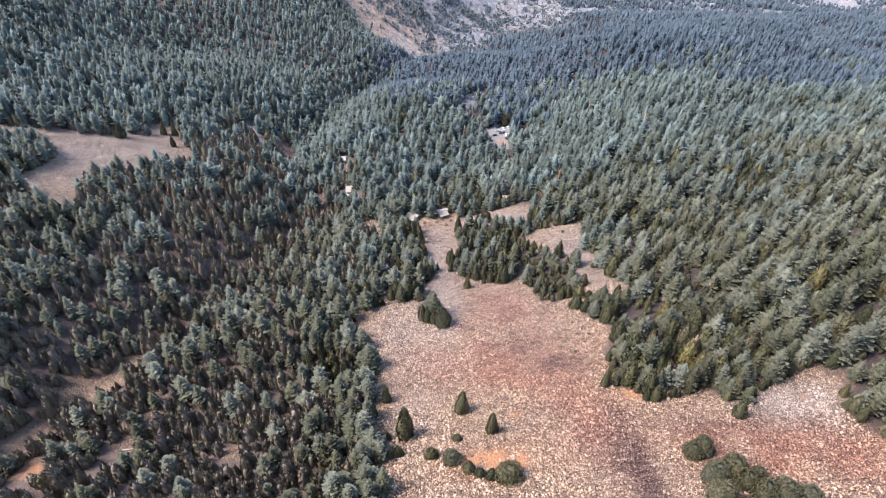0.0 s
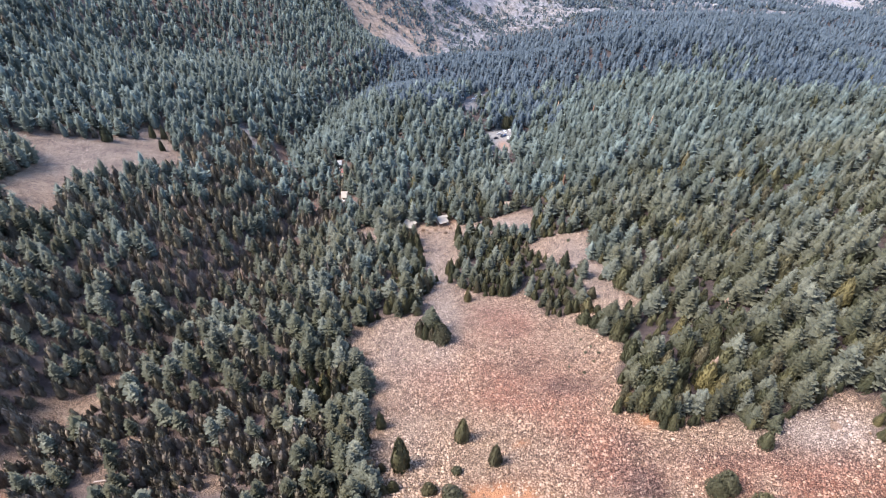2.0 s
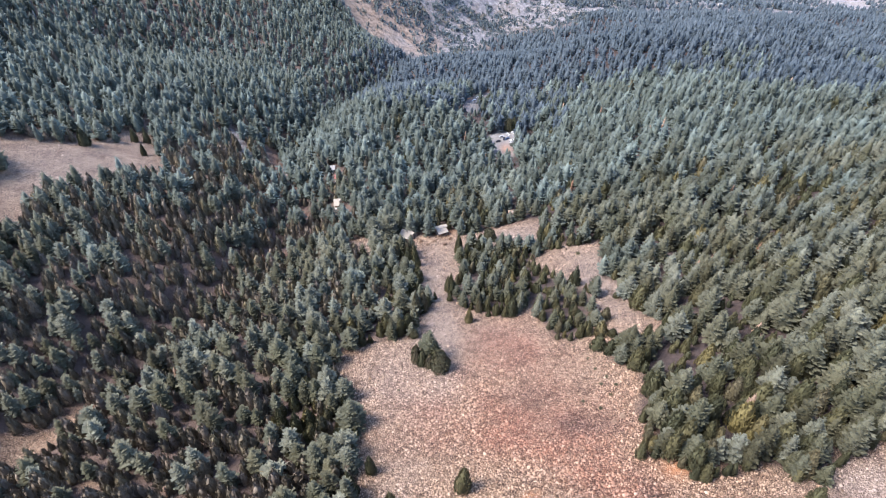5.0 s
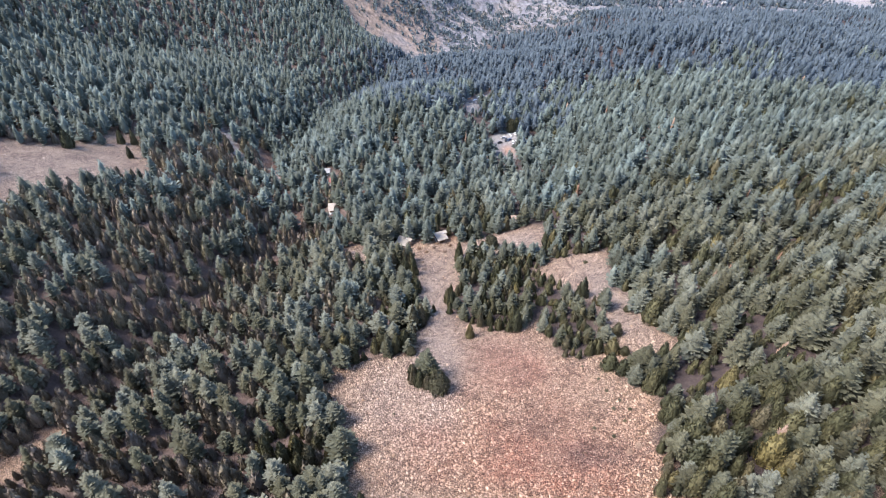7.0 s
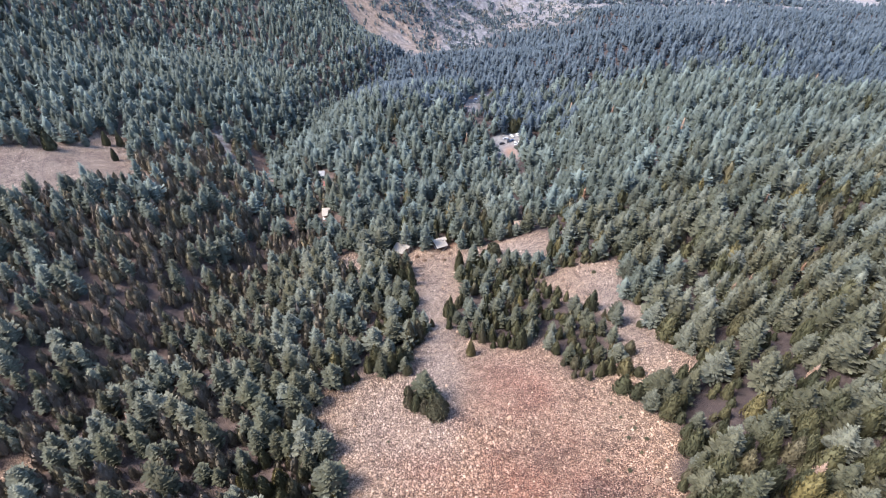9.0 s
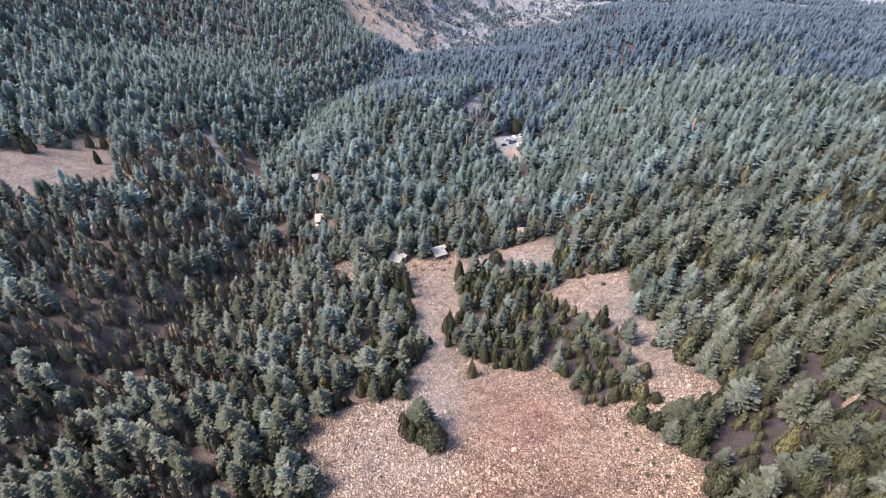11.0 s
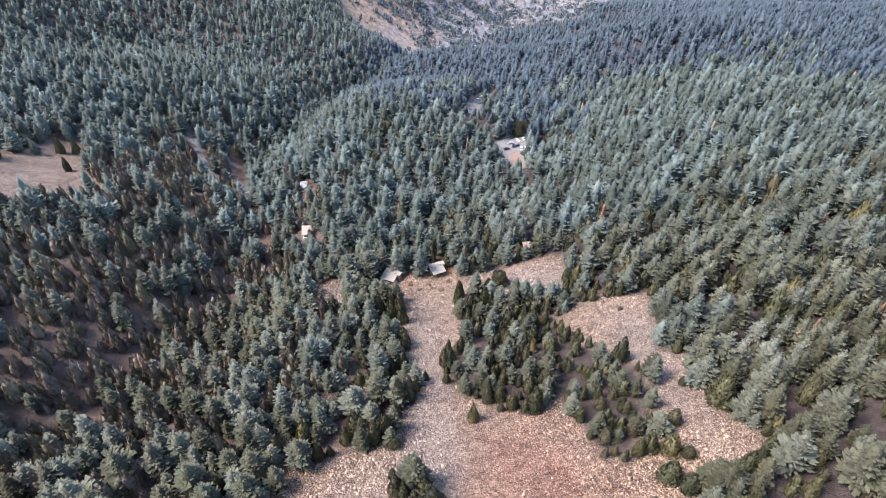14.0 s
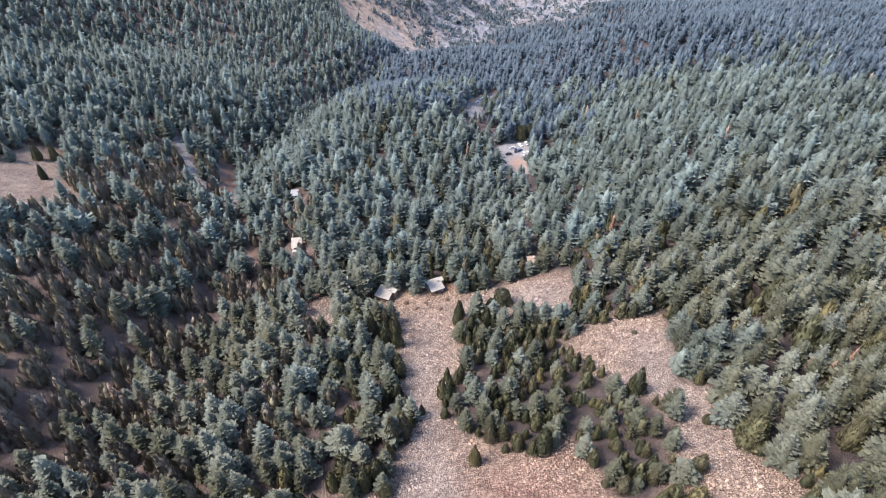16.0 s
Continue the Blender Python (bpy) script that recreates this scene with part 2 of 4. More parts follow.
def swell(x, y, size, shift=0):
    """Smooth noise from -1 to 1 with waves of that size."""
    u, v = np.asarray(x, float) / size + shift * 7.3, np.asarray(y, float) / size + shift * 3.1
    i, j = np.floor(u).astype(int), np.floor(v).astype(int)
    a, b = u - i, v - j
    a, b = a * a * (3 - 2 * a), b * b * (3 - 2 * b)
    at = lambda p, q: TABLE[p % 64, q % 64]
    return 2 * ((at(i, j) * (1 - a) + at(i + 1, j) * a) * (1 - b) + (at(i, j + 1) * (1 - a) + at(i + 1, j + 1) * a) * b) - 1


def smooth(x, y):
    x, y = np.asarray(x, float), np.asarray(y, float)
    z = -0.22 * (y - 320)
    for j, row in enumerate(RELIEF):
        for i, rise in enumerate(row):
            z = z + rise * np.exp(-((x + 290 - 78 * i) ** 2 + (y - 70 - 88 * j) ** 2) / (2 * 75.0 ** 2))
    for hx, hy, width, rise in HILLS:
        z = z + rise * np.exp(-((x - hx) ** 2 + (y - hy) ** 2) / (2.0 * width * width))
    d, depth = along(RAVINE, x, y)
    z = z - depth * np.exp(-(d / 26.0) ** 2)
    out = np.hypot(x, y - 500)
    z = np.where(out > 1800, z + (out - 1800) * 0.20 * np.clip((out - 1800) / 800, 0, 1), z)
    return np.maximum(z, -520 + 0.0 * z)


HUTS = [(-21.5, 314.5), (0.0, 319.5), (-40.5, 320.5), (-67.5, 355.0), (-78.0, 402.0), (-71.8, 387.0), (-67.0, 462.0), (42.5, 331.0)]
PADS = [(53, 487, 26, 1.0)] + [(hx, hy, 5.5, 0.85) for hx, hy in HUTS]
PAD_Z = [float(smooth(px, py)) for px, py, _, _ in PADS]


# The crest of a bank of rubble, steep on its east side, and its height
BANK = [(49, 138, 0.0), (54, 129, 1.3), (57, 119, 2.5), (58.5, 108, 3.3), (57.5, 96, 3.5), (55, 84, 3.0), (52, 60, 0.0)]


def bank(x, y):
    d, rise = along(BANK, x, y)
    east = x > np.interp(y, [b[1] for b in BANK[::-1]], [b[0] for b in BANK[::-1]])
    return rise * np.exp(-(d / np.where(east, 6.0, 17.0)) ** 2)


def height(x, y):
    x, y = np.asarray(x, float), np.asarray(y, float)
    far = np.clip((np.hypot(x, y - 250) - 500) / 500, 0, 1)
    z = smooth(x, y) + bank(x, y) + 0.7 * swell(x, y, 17) + 0.35 * swell(x, y, 6.5, 1) + far * (9 * swell(x, y, 120, 2) + 5 * swell(x, y, 46, 3))
    for (px, py, r, k), pz in zip(PADS, PAD_Z):
        w = k * np.clip(1.5 - np.hypot(x - px, y - py) / r, 0, 0.5) * 2
        z = z * (1 - w) + pz * w
    return z


def inside(poly, x, y):
    x, y = np.asarray(x, float), np.asarray(y, float)
    hit = np.zeros(x.shape, bool)
    for (ax, ay), (bx, by) in zip(poly, poly[1:] + poly[:1]):
        if ay != by:
            hit ^= ((ay > y) != (by > y)) & (x < (bx - ax) * (y - ay) / (by - ay) + ax)
    return hit


# Clearings, in plan
WEST_EDGE = [(-8, 20), (-14, 60), (-18, 92), (-23, 118), (-27, 131), (-28, 160), (-37, 180), (-44, 195), (-40, 204), (-25, 209), (-13, 211),
         (-4, 237), (-9, 256), (-13, 274), (-16, 297), (-29, 308), (-30, 316)]
EAST_EDGE = [(9, 319), (8, 308), (10, 296), (10, 264), (2, 247), (2, 240), (10, 231),
         (19, 225), (30, 220), (40, 229), (45, 202), (54, 199), (62, 204), (67, 216), (71, 236), (64, 246), (54, 255),
         (47, 268), (52, 277), (66, 282), (83, 279), (76, 256), (75, 249), (84, 241), (82, 225), (83, 217), (90, 208), (87, 200), (78, 195), (69, 193), (63.5, 190),
         (64, 185), (67, 180), (71, 176), (72, 170), (68, 164), (65, 157), (66, 147), (60, 137), (69, 134), (73, 127), (88, 128), (94, 132), (102, 121), (120, 132), (137, 139), (145, 133),
         (137, 122), (141, 111), (147, 107), (175, 95), (200, 20)]
SCREE = WEST_EDGE + EAST_EDGE
SHELF = [(7, 300), (14, 300), (20, 298), (28, 295), (40, 292), (50, 295), (55, 303), (54, 316), (43, 319), (32, 319), (24, 316), (15, 312), (7, 314)]
HUT_YARD = [(-55, 308), (-45, 311), (-40, 303), (-37, 292), (-44, 286), (-53, 294)]
LEFT_SCREE = [(-244, 286), (-216, 272), (-219, 308), (-203, 338), (-183, 360), (-175, 377), (-196, 395), (-212, 424), (-229, 440), (-233, 406),
              (-256, 386), (-288, 377), (-312, 371), (-312, 350), (-262, 350), (-251, 335), (-253, 310)]
CAR_PARK = [(39, 489), (52, 503), (61, 509), (65, 522), (69, 520), (64, 500), (62, 482), (56, 455), (48, 456), (42, 458)]
UPPER_YARD = [(23, 538), (17, 545), (20, 556), (26, 585), (35, 615), (44, 640), (60, 652), (64, 634), (50, 628), (42, 600), (33, 569), (29, 540)]
GLADE = [(-168, 157), (-155, 170), (-141, 184), (-133, 176), (-149, 160), (-160, 146)]
SPOTS = [(-122, 123, 6), (-153, 113, 7), (-78, 117, 4.5), (-132, 250, 3.2), (-117, 139, 4.5), (-166, 131, 7), (-128, 96, 4)]
TRACK = [(-186, 508, 1.5), (-176, 489, 1.6), (-170, 481, 1.6), (-156, 454, 1.5), (-145, 440, 1.4), (-133, 422, 1.4), (-126, 416, 3.0), (-120, 425, 3.0)]
STREAM = [(-146, 492, 2), (-138, 464, 3.5), (-129, 437, 4.5), (-119, 420, 2), (-112, 405, 0.8), (-103, 385, 0.9), (-95, 366, 0.9), (-88, 353, 1.2), (-85, 336, 1.0), (-92, 300, 0.5)]
# Places where the trees are young: x, y, radius
YOUNG = [(48, 444, 13), (50, 430, 12), (29, 516, 17), (28, 535, 15), (28, 560, 14), (52, 612, 14), (68, 618, 12), (40, 590, 12), (-118, 408, 7), (-127, 410, 6), (-137, 418, 5), (-148, 438, 5), (-158, 451, 5), (-166, 466, 5),
         (-178, 481, 5), (-84, 326, 5), (-22, 303, 6), (2, 309, 6), (-34, 306, 5), (-67, 450, 8), (-66, 440, 8)]


def tree_line(x, y):
    """How far the wood reaches at the foot of the bare slope across the valley."""
    return np.interp(x, [-400, -145, -118, -94, -61, 12, 40, 59, 111, 165, 275, 600, 1500], [1400, 988, 944, 928, 895, 900, 960, 1041, 1128, 1175, 1190, 1380, 1700]) + 22 * swell(x, y, 60, 6)


def feather(poly, x, y, soft):
    """1 inside the outline, falling to 0 over soft metres outside it."""
    d, _ = along([(a, b, 0) for a, b in poly + poly[:1]], x, y)
    return np.where(inside(poly, x, y), 1.0, np.clip(1 - d / soft, 0, 1))


def open_ground(x, y, margin=0.0):
    x, y = np.asarray(x, float), np.asarray(y, float)
    bare = np.zeros(x.shape, bool)
    for poly in (SCREE, SHELF, HUT_YARD, LEFT_SCREE, CAR_PARK, UPPER_YARD, GLADE):
        bare |= inside(poly, x, y)
        if margin:
            bare |= along([(a, b, 0) for a, b in poly + poly[:1]], x, y)[0] < margin
    for sx, sy, r in SPOTS:
        bare |= np.hypot(x - sx, (y - sy + 0.7 * r) / 1.7) < r
    for line in (TRACK, STREAM):
        d, w = along(line, x, y)
        bare |= d < w + 1
    for k in (3, 6, 9, 12):
        bare |= along(TRACK[1:], x - 0.42 * k, y + 0.9 * k)[0] < 2.8
    for k in (3, 6):
        bare |= (along(STREAM, x - 0.3 * k, y + 0.95 * k)[0] < 2.2) & (y > 330)
    for px, py in HUTS:
        bare |= (np.hypot(x - px, y - py) < 5.6) | ((np.abs(x - px * (1 - (py - y) / 330)) < 5.5) & (y < py) & (y > py - (12 if abs(px + 10) < 20 else 5)))
    return bare


def zone_values(x, y):
    """How much of scree, red stone, grey stone, track, clay and far slope there is at a place."""
    w1, w2 = swell(x, y, 9, 4), swell(x, y, 3.5, 5)
    jx, jy = x + 1.5 * w1 + 0.8 * w2, y + 1.5 * w2 + 0.8 * w1
    scree = np.zeros(x.shape)
    for poly in (SCREE, SHELF, HUT_YARD, LEFT_SCREE, GLADE):
        scree = np.maximum(scree, feather(poly, jx, jy, 6.0))
    for sx, sy, r in SPOTS[:3] + SPOTS[4:]:
        scree = np.maximum(scree, np.clip((r + 1 - np.hypot(jx - sx, jy - sy)) / 2.5, 0, 0.8))
    track = np.maximum(feather(CAR_PARK, jx, jy, 3.0), 0.8 * feather(UPPER_YARD, jx, jy, 3.0))
    for line in (TRACK,):
        d, w = along(line, jx, jy)
        track = np.maximum(track, np.clip((w + 1.5 - d) / 2, 0, 1))
    blob = lambda cx, cy, rx, ry, k: k * np.exp(-((x - cx) / rx) ** 2 - ((y - cy) / ry) ** 2)
    red = np.clip(blob(27, 202, 17, 20, 1.4) + blob(20, 172, 34, 16, 0.9) + blob(8, 156, 22, 10, 0.5) + blob(42, 148, 20, 13, 0.9) + blob(50, 122, 14, 20, 0.8) + blob(95, 108, 50, 8, 1.1)
                  + blob(125, 98, 40, 9, 0.9) + blob(10, 150, 24, 8, 0.35), 0, 1) * (0.85 + 0.5 * w1 + 0.3 * swell(x, y, 15, 31))
    grey = np.clip(blob(15, 245, 70, 60, 0.35) + blob(-4, 240, 10, 45, 0.6) + blob(-20, 185, 16, 28, 0.5) + blob(124, 124, 20, 10, 1.2) + blob(1, 200, 7, 26, 0.7) + blob(-8, 285, 16, 25, 0.4)
                   + blob(76, 245, 16, 40, 0.85) + blob(-14, 130, 10, 20, 0.4) + blob(-240, 360, 70, 90, 0.9) + blob(38, 303, 24, 18, 0.9) + blob(-42, 298, 14, 14, 0.8), 0, 1)
    clay = np.clip(blob(17, 102, 12, 5.4, 1.8) * (0.7 + 0.7 * w2) + blob(27, 126, 1.6, 1.2, 0.9) + blob(70, 131, 4, 3, 0.8) + blob(-153, 113, 7, 3, 0.9) + blob(53, 471, 5, 8, 0.55) + blob(58, 645, 12, 10, 0.9) + blob(25, 600, 6, 14, 0.8) + blob(13, 552, 8, 8, 0.7)
                   + blob(-2, 322, 12, 4, 0.35), 0, 1)
    d, w = along(STREAM, jx, jy)
    clay = np.maximum(clay, 0.16 * np.clip((w + 2 - d) / 3, 0, 1))
    # Dark stones; shade is also painted onto the bank's steep east face.
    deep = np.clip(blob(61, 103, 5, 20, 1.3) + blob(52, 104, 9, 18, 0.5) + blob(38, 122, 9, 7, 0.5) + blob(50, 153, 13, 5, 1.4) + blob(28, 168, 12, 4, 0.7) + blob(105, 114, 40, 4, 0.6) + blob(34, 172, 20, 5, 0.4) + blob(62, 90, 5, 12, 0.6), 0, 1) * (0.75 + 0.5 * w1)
    far = np.clip((y - tree_line(x, y)) / 40 + 0.5, 0, 1)
    return scree, np.clip(red, 0, 1), grey, track, clay, far, np.clip(deep, 0, 1)


def part(name, bm, mat, parent=None, label=""):
    me = bpy.data.meshes.new(name)
    bm.to_mesh(me)
    bm.free()
    me.materials.append(mat)
    ob = new(name, me)
    ob.parent = parent
    if label:
        ob["label"] = label
    return ob


def sheet(name, verts, faces, mat, values=None):
    """A mesh from arrays: verts (n, 3), faces (m, 3 or 4), and named numbers a vertex."""
    me = bpy.data.meshes.new(name)
    k = faces.shape[1]
    me.vertices.add(len(verts))
    me.vertices.foreach_set("co", np.ascontiguousarray(verts, np.float32).ravel())
    me.loops.add(faces.size)
    me.loops.foreach_set("vertex_index", np.ascontiguousarray(faces, np.int32).ravel())
    me.polygons.add(len(faces))
    me.polygons.foreach_set("loop_start", np.arange(0, faces.size, k, dtype=np.int32))
    for key, value in (values or {}).items():
        me.attributes.new(key, "FLOAT", "POINT").data.foreach_set("value", np.ascontiguousarray(value, np.float32))
    me.update(calc_edges=True)
    me.materials.append(mat)
    return me


def steps(inner_lo, inner_hi, fine, lo, hi):
    mid = np.arange(inner_lo, inner_hi + fine / 2, fine)
    grow = lambda start, end: start + np.sign(end - start) * (abs(end - start)) * (np.linspace(0, 1, 46)[1:] ** 2.6)
    return np.concatenate([grow(mid[0], lo)[::-1], mid, grow(mid[-1], hi)])


gx, gy = steps(-320, 320, 2.6, -4200, 4200), steps(40, 560, 2.6, -3000, 4400)
GX, GY = np.meshgrid(gx, gy)
flat_x, flat_y = GX.ravel(), GY.ravel()
nx, ny = len(gx), len(gy)
corner = (np.arange(ny - 1)[:, None] * nx + np.arange(nx - 1)).ravel()
zones = zone_values(flat_x, flat_y)
ground = new("ground", sheet("ground", np.stack([flat_x, flat_y, height(flat_x, flat_y)], 1),
                             np.stack([corner, corner + 1, corner + nx + 1, corner + nx], 1), GROUND,
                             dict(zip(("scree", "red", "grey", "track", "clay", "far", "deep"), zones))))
ground.data.polygons.foreach_set("use_smooth", np.ones(len(ground.data.polygons), bool))
tagged(ground, "mountainside of pink limestone rubble and brown forest soil", "ground", kind="structure")

# ---------------------------------------------------------------- trees


def cedar_mesh(rng, tiers, per, sprays, shape, core, sides, wide, upper=0.0, folded=False):
    """A crown one metre high and of one metre radius: boughs in level tiers, each a fan of flat sprays, round a dark heart.
    upper: how far the boughs rise towards their tips; folded: sprays of two halves that hang from their rib."""
    V, F = [], []
    lobes, phase = rng.randint(2, 4), rng.rand() * 6.28
    flare = lambda a, u: 1 + 0.16 * math.sin(lobes * a + phase + 4 * u)
    for k in range(tiers):
        level = 0.03 + 0.94 * (k + 0.5) / tiers
        layer = rng.uniform(0.82, 1.12)
        n = max(4, int(round(per * (0.35 + 0.65 * shape(level)))))
        turn = rng.rand() * 6.28
        for i in range(n):
            a = turn + 6.283 * (i + 0.5 * rng.rand()) / n
            u = level + rng.uniform(-0.4, 0.4) / tiers
            reach = max(0.07, shape(u) * flare(a, u) * layer * rng.uniform(0.80, 1.14))
            rise = reach * (upper + rng.uniform(-0.03, 0.11))
            for j in range(sprays):
                side = 0.0 if j == 0 else (1 if j % 2 else -1) * rng.uniform(0.45, 1.05)
                far = 1.0 if j == 0 else rng.uniform(0.60, 0.97)
                c = a + side * 2.6 / n
                d, e = np.array([math.cos(c), math.sin(c), 0.0]), np.array([-math.sin(c), math.cos(c), 0.0])
                tip = reach * far
                run = max(0.10, reach * rng.uniform(0.34, 0.56))
                w = run * wide * rng.uniform(0.7, 1.3)
                lean = rng.uniform(-0.16, 0.16) * w
                up = np.array([0, 0, 1.0])
                foot = d * (tip - run) + up * (u + rise * (tip - run) / reach)
                end = d * tip + up * (u + rise * far + rng.uniform(-0.012, 0.02))
                mid = foot * 0.42 + end * 0.58 - up * rng.uniform(0.0, 0.16) * w
                q = len(V)
                if folded:
                    V += [foot, mid + e * w + up * lean, end, mid - e * w - up * lean]
                    F += [(q, q + 1, q + 2), (q, q + 2, q + 3)]
                else:
                    at = (end, foot) if rng.rand() < 0.55 else (foot, end)
                    V += [at[0], at[1] + e * w * 1.25 + up * lean, at[1] - e * w * 1.25 - up * lean]
                    F.append((q, q + 1, q + 2))
    rings = max(2, tiers // 2)
    q = len(V)
    for m in range(rings):
        u = 0.02 + 0.90 * m / rings
        for i in range(sides):
            a = 6.283 * (i + 0.5 * (m % 2)) / sides
            r = shape(u) * flare(a, u) * core * rng.uniform(0.82, 1.12)
            V.append(np.array([math.cos(a) * r, math.sin(a) * r, u + 0.02 * rng.rand()]))
    V.append(np.array([0, 0, 0.93]))
    for m in range(rings):
        for i in range(sides):
            j = (i + 1) % sides
            p0, p1 = q + m * sides + i, q + m * sides + j
            if m == rings - 1:
                F.append((p0, p1, q + rings * sides))
            else:
                F += [(p0, p1, p0 + sides), (p1, p1 + sides, p0 + sides)]
    return np.array(V), np.array(F, int)


def clad_mesh(rng, count, shape, size, up_turn, stray, slender, core, rings, sides, lumps, squash):
    """A dense crown: small upturned sprays all over a closed, lumpy heart."""
    V, F = [], []
    heads = [(rng.rand() * 6.28, rng.rand() * 0.9, rng.uniform(0.5, 1.0)) for _ in range(7)]

    def swollen(a, u):
        k = 1.0 - lumps * 0.5
        for ha, hu, hk in heads:
            k = max(k, 1.0 - lumps * 0.5 + lumps * hk * math.exp(-((1 - math.cos(a - ha)) * 3.0 + ((u - hu) / 0.28) ** 2)))
        return k

    band = np.array([shape(u) for u in np.linspace(0.0, 0.99, 41)])
    share = (band[1:] + band[:-1] + 0.06) * np.hypot(np.diff(band), 0.7 * 0.99 / 40)
    level = np.interp((np.arange(count) + rng.rand(count)) / count, np.concatenate([[0], np.cumsum(share) / share.sum()]), np.linspace(0.0, 0.99, 41))
    for i, u in enumerate(level):
        a = rng.rand() * 6.283
        r0 = shape(u) * swollen(a, u)
        slope = (shape(max(0.0, u - 0.03)) - shape(min(1.0, u + 0.03))) / 0.06
        d = np.array([math.cos(a), math.sin(a), 0.0])
        n = d + np.array([0, 0, min(3.0, max(0.0, slope))])
        n /= np.linalg.norm(n)
        at = d * r0 * rng.uniform(0.86, 1.0) + np.array([0, 0, u])
        way = n * (1 - up_turn) + np.array([0, 0, up_turn]) + rng.normal(0, stray, 3)
        way /= np.linalg.norm(way)
        way[2] *= squash
        wide = np.cross(way, rng.normal(0, 1, 3))
        wide /= np.linalg.norm(wide)
        s = size * rng.uniform(0.7, 1.35)
        q = len(V)
        base, tip = at - way * s * 0.45, at + way * s * 0.55
        side = wide * s * slender
        V += [base + side, base - side, tip]
        F.append((q, q + 1, q + 2))
    q = len(V)
    for m in range(rings):
        u = 0.02 + 0.90 * m / rings
        for i in range(sides):
            a = 6.283 * (i + 0.5 * (m % 2)) / sides
            V.append(np.array([math.cos(a), math.sin(a), 0]) * shape(u) * swollen(a, u) * core * rng.uniform(0.86, 1.10) + np.array([0, 0, u + 0.03 * rng.rand()]))
    V.append(np.array([0, 0, 0.90]))
    for m in range(rings):
        for i in range(sides):
            j = (i + 1) % sides
            p0, p1 = q + m * sides + i, q + m * sides + j
            if m == rings - 1:
                F.append((p0, p1, q + rings * sides))
            else:
                F += [(p0, p1, p0 + sides), (p1, p1 + sides, p0 + sides)]
    return np.array(V), np.array(F, int)


def cedar_shape(u):
    return (1 - u) ** 0.66 * min(1.0, 0.74 + 1.0 * u) + 0.02


def full_shape(u):
    return (1 - u ** 1.6) ** 0.9 * min(1.0, 0.60 + 1.6 * u) + 0.02


def slim_shape(u):
    return (1 - u) ** 0.80 + 0.015


def juniper_shape(u):
    return (1 - u) ** 0.66 * min(1.0, 0.75 + 2.0 * u) + 0.015


def bush_shape(u):
    return math.sqrt(max(0.0, 1 - (u * 0.98) ** 2.2)) * min(1.0, 0.75 + 1.5 * u) + 0.02


def crowns(seed, detail):
    """Crowns one metre high and of about one metre radius; kind -> variants."""
    rng = np.random.RandomState(seed)
    rings, sides = {3: (5, 9), 2: (4, 7), 1: (3, 6), 0: (2, 5), -1: (1, 4)}[detail]
    count, big = {3: (520, 0.19), 2: (200, 0.26), 1: (56, 0.44), 0: (26, 0.62), -1: (11, 0.85)}[detail]
    tiers, per, sprays, wide, heart = {3: (13, 11, 5, 0.24, 8), 2: (10, 9, 4, 0.27, 6), 1: (8, 7, 3, 0.30, 5), 0: (6, 5, 2, 0.46, 4), -1: (4, 4, 1, 0.80, 4)}[detail]
    out = {"cedar": [], "juniper": [], "bush": []}
    for i in range(8):
        shape = (cedar_shape, full_shape, slim_shape, full_shape, cedar_shape, full_shape, cedar_shape, full_shape)[i]
        out["cedar"].append(cedar_mesh(rng, tiers + rng.randint(-1, 2), per, sprays, shape, 0.60, heart, wide, 0.03 * (i % 3), detail == 3))
    for i in range(4):
        out["juniper"].append(clad_mesh(rng, count, juniper_shape if i < 3 else slim_shape, big * 1.35, 0.62, 0.28, 0.20, 0.74, rings, sides, 0.25, 0.45))
    for i in range(4):
        out["bush"].append(clad_mesh(rng, count if detail < 3 else 1300, bush_shape, big if detail < 3 else 0.125, 0.1, 0.75, 0.34, 0.78, rings, sides, 0.42, 1.0))
    return out


def woods(name, rows, detail, seed, mat, label, category="trees"):
    """Joined trees. rows: x, y, z, height, radius, kind."""
    made = crowns(seed, detail)
    rng = np.random.RandomState(seed + 1)
    V, F, T, at = [], [], [], 0
    for x, y, z, h, r, kind in rows:
        v, f = made[kind][rng.randint(len(made[kind]))]
        a = rng.rand() * 6.283
        c, s = math.cos(a), math.sin(a)
        lx, ly = 0.05 * (rng.rand() - 0.5), 0.05 * (rng.rand() - 0.5)
        zz = v[:, 2] * h * 0.96 + 0.04 * h
        V.append(np.stack([x + (v[:, 0] * c - v[:, 1] * s) * r + lx * zz, y + (v[:, 0] * s + v[:, 1] * c) * r + ly * zz, z + zz], 1))
        F.append(f + at)
        T.append(np.full(len(v), rng.rand()))
        at += len(v)
    ob = new(name, sheet(name, np.concatenate(V), np.concatenate(F), mat, {"tint": np.concatenate(T)}))
    return tagged(ob, label, category, kind="stuff")


def half_width(y):
    return 92 + 0.70 * y


rng = np.random.RandomState(11)


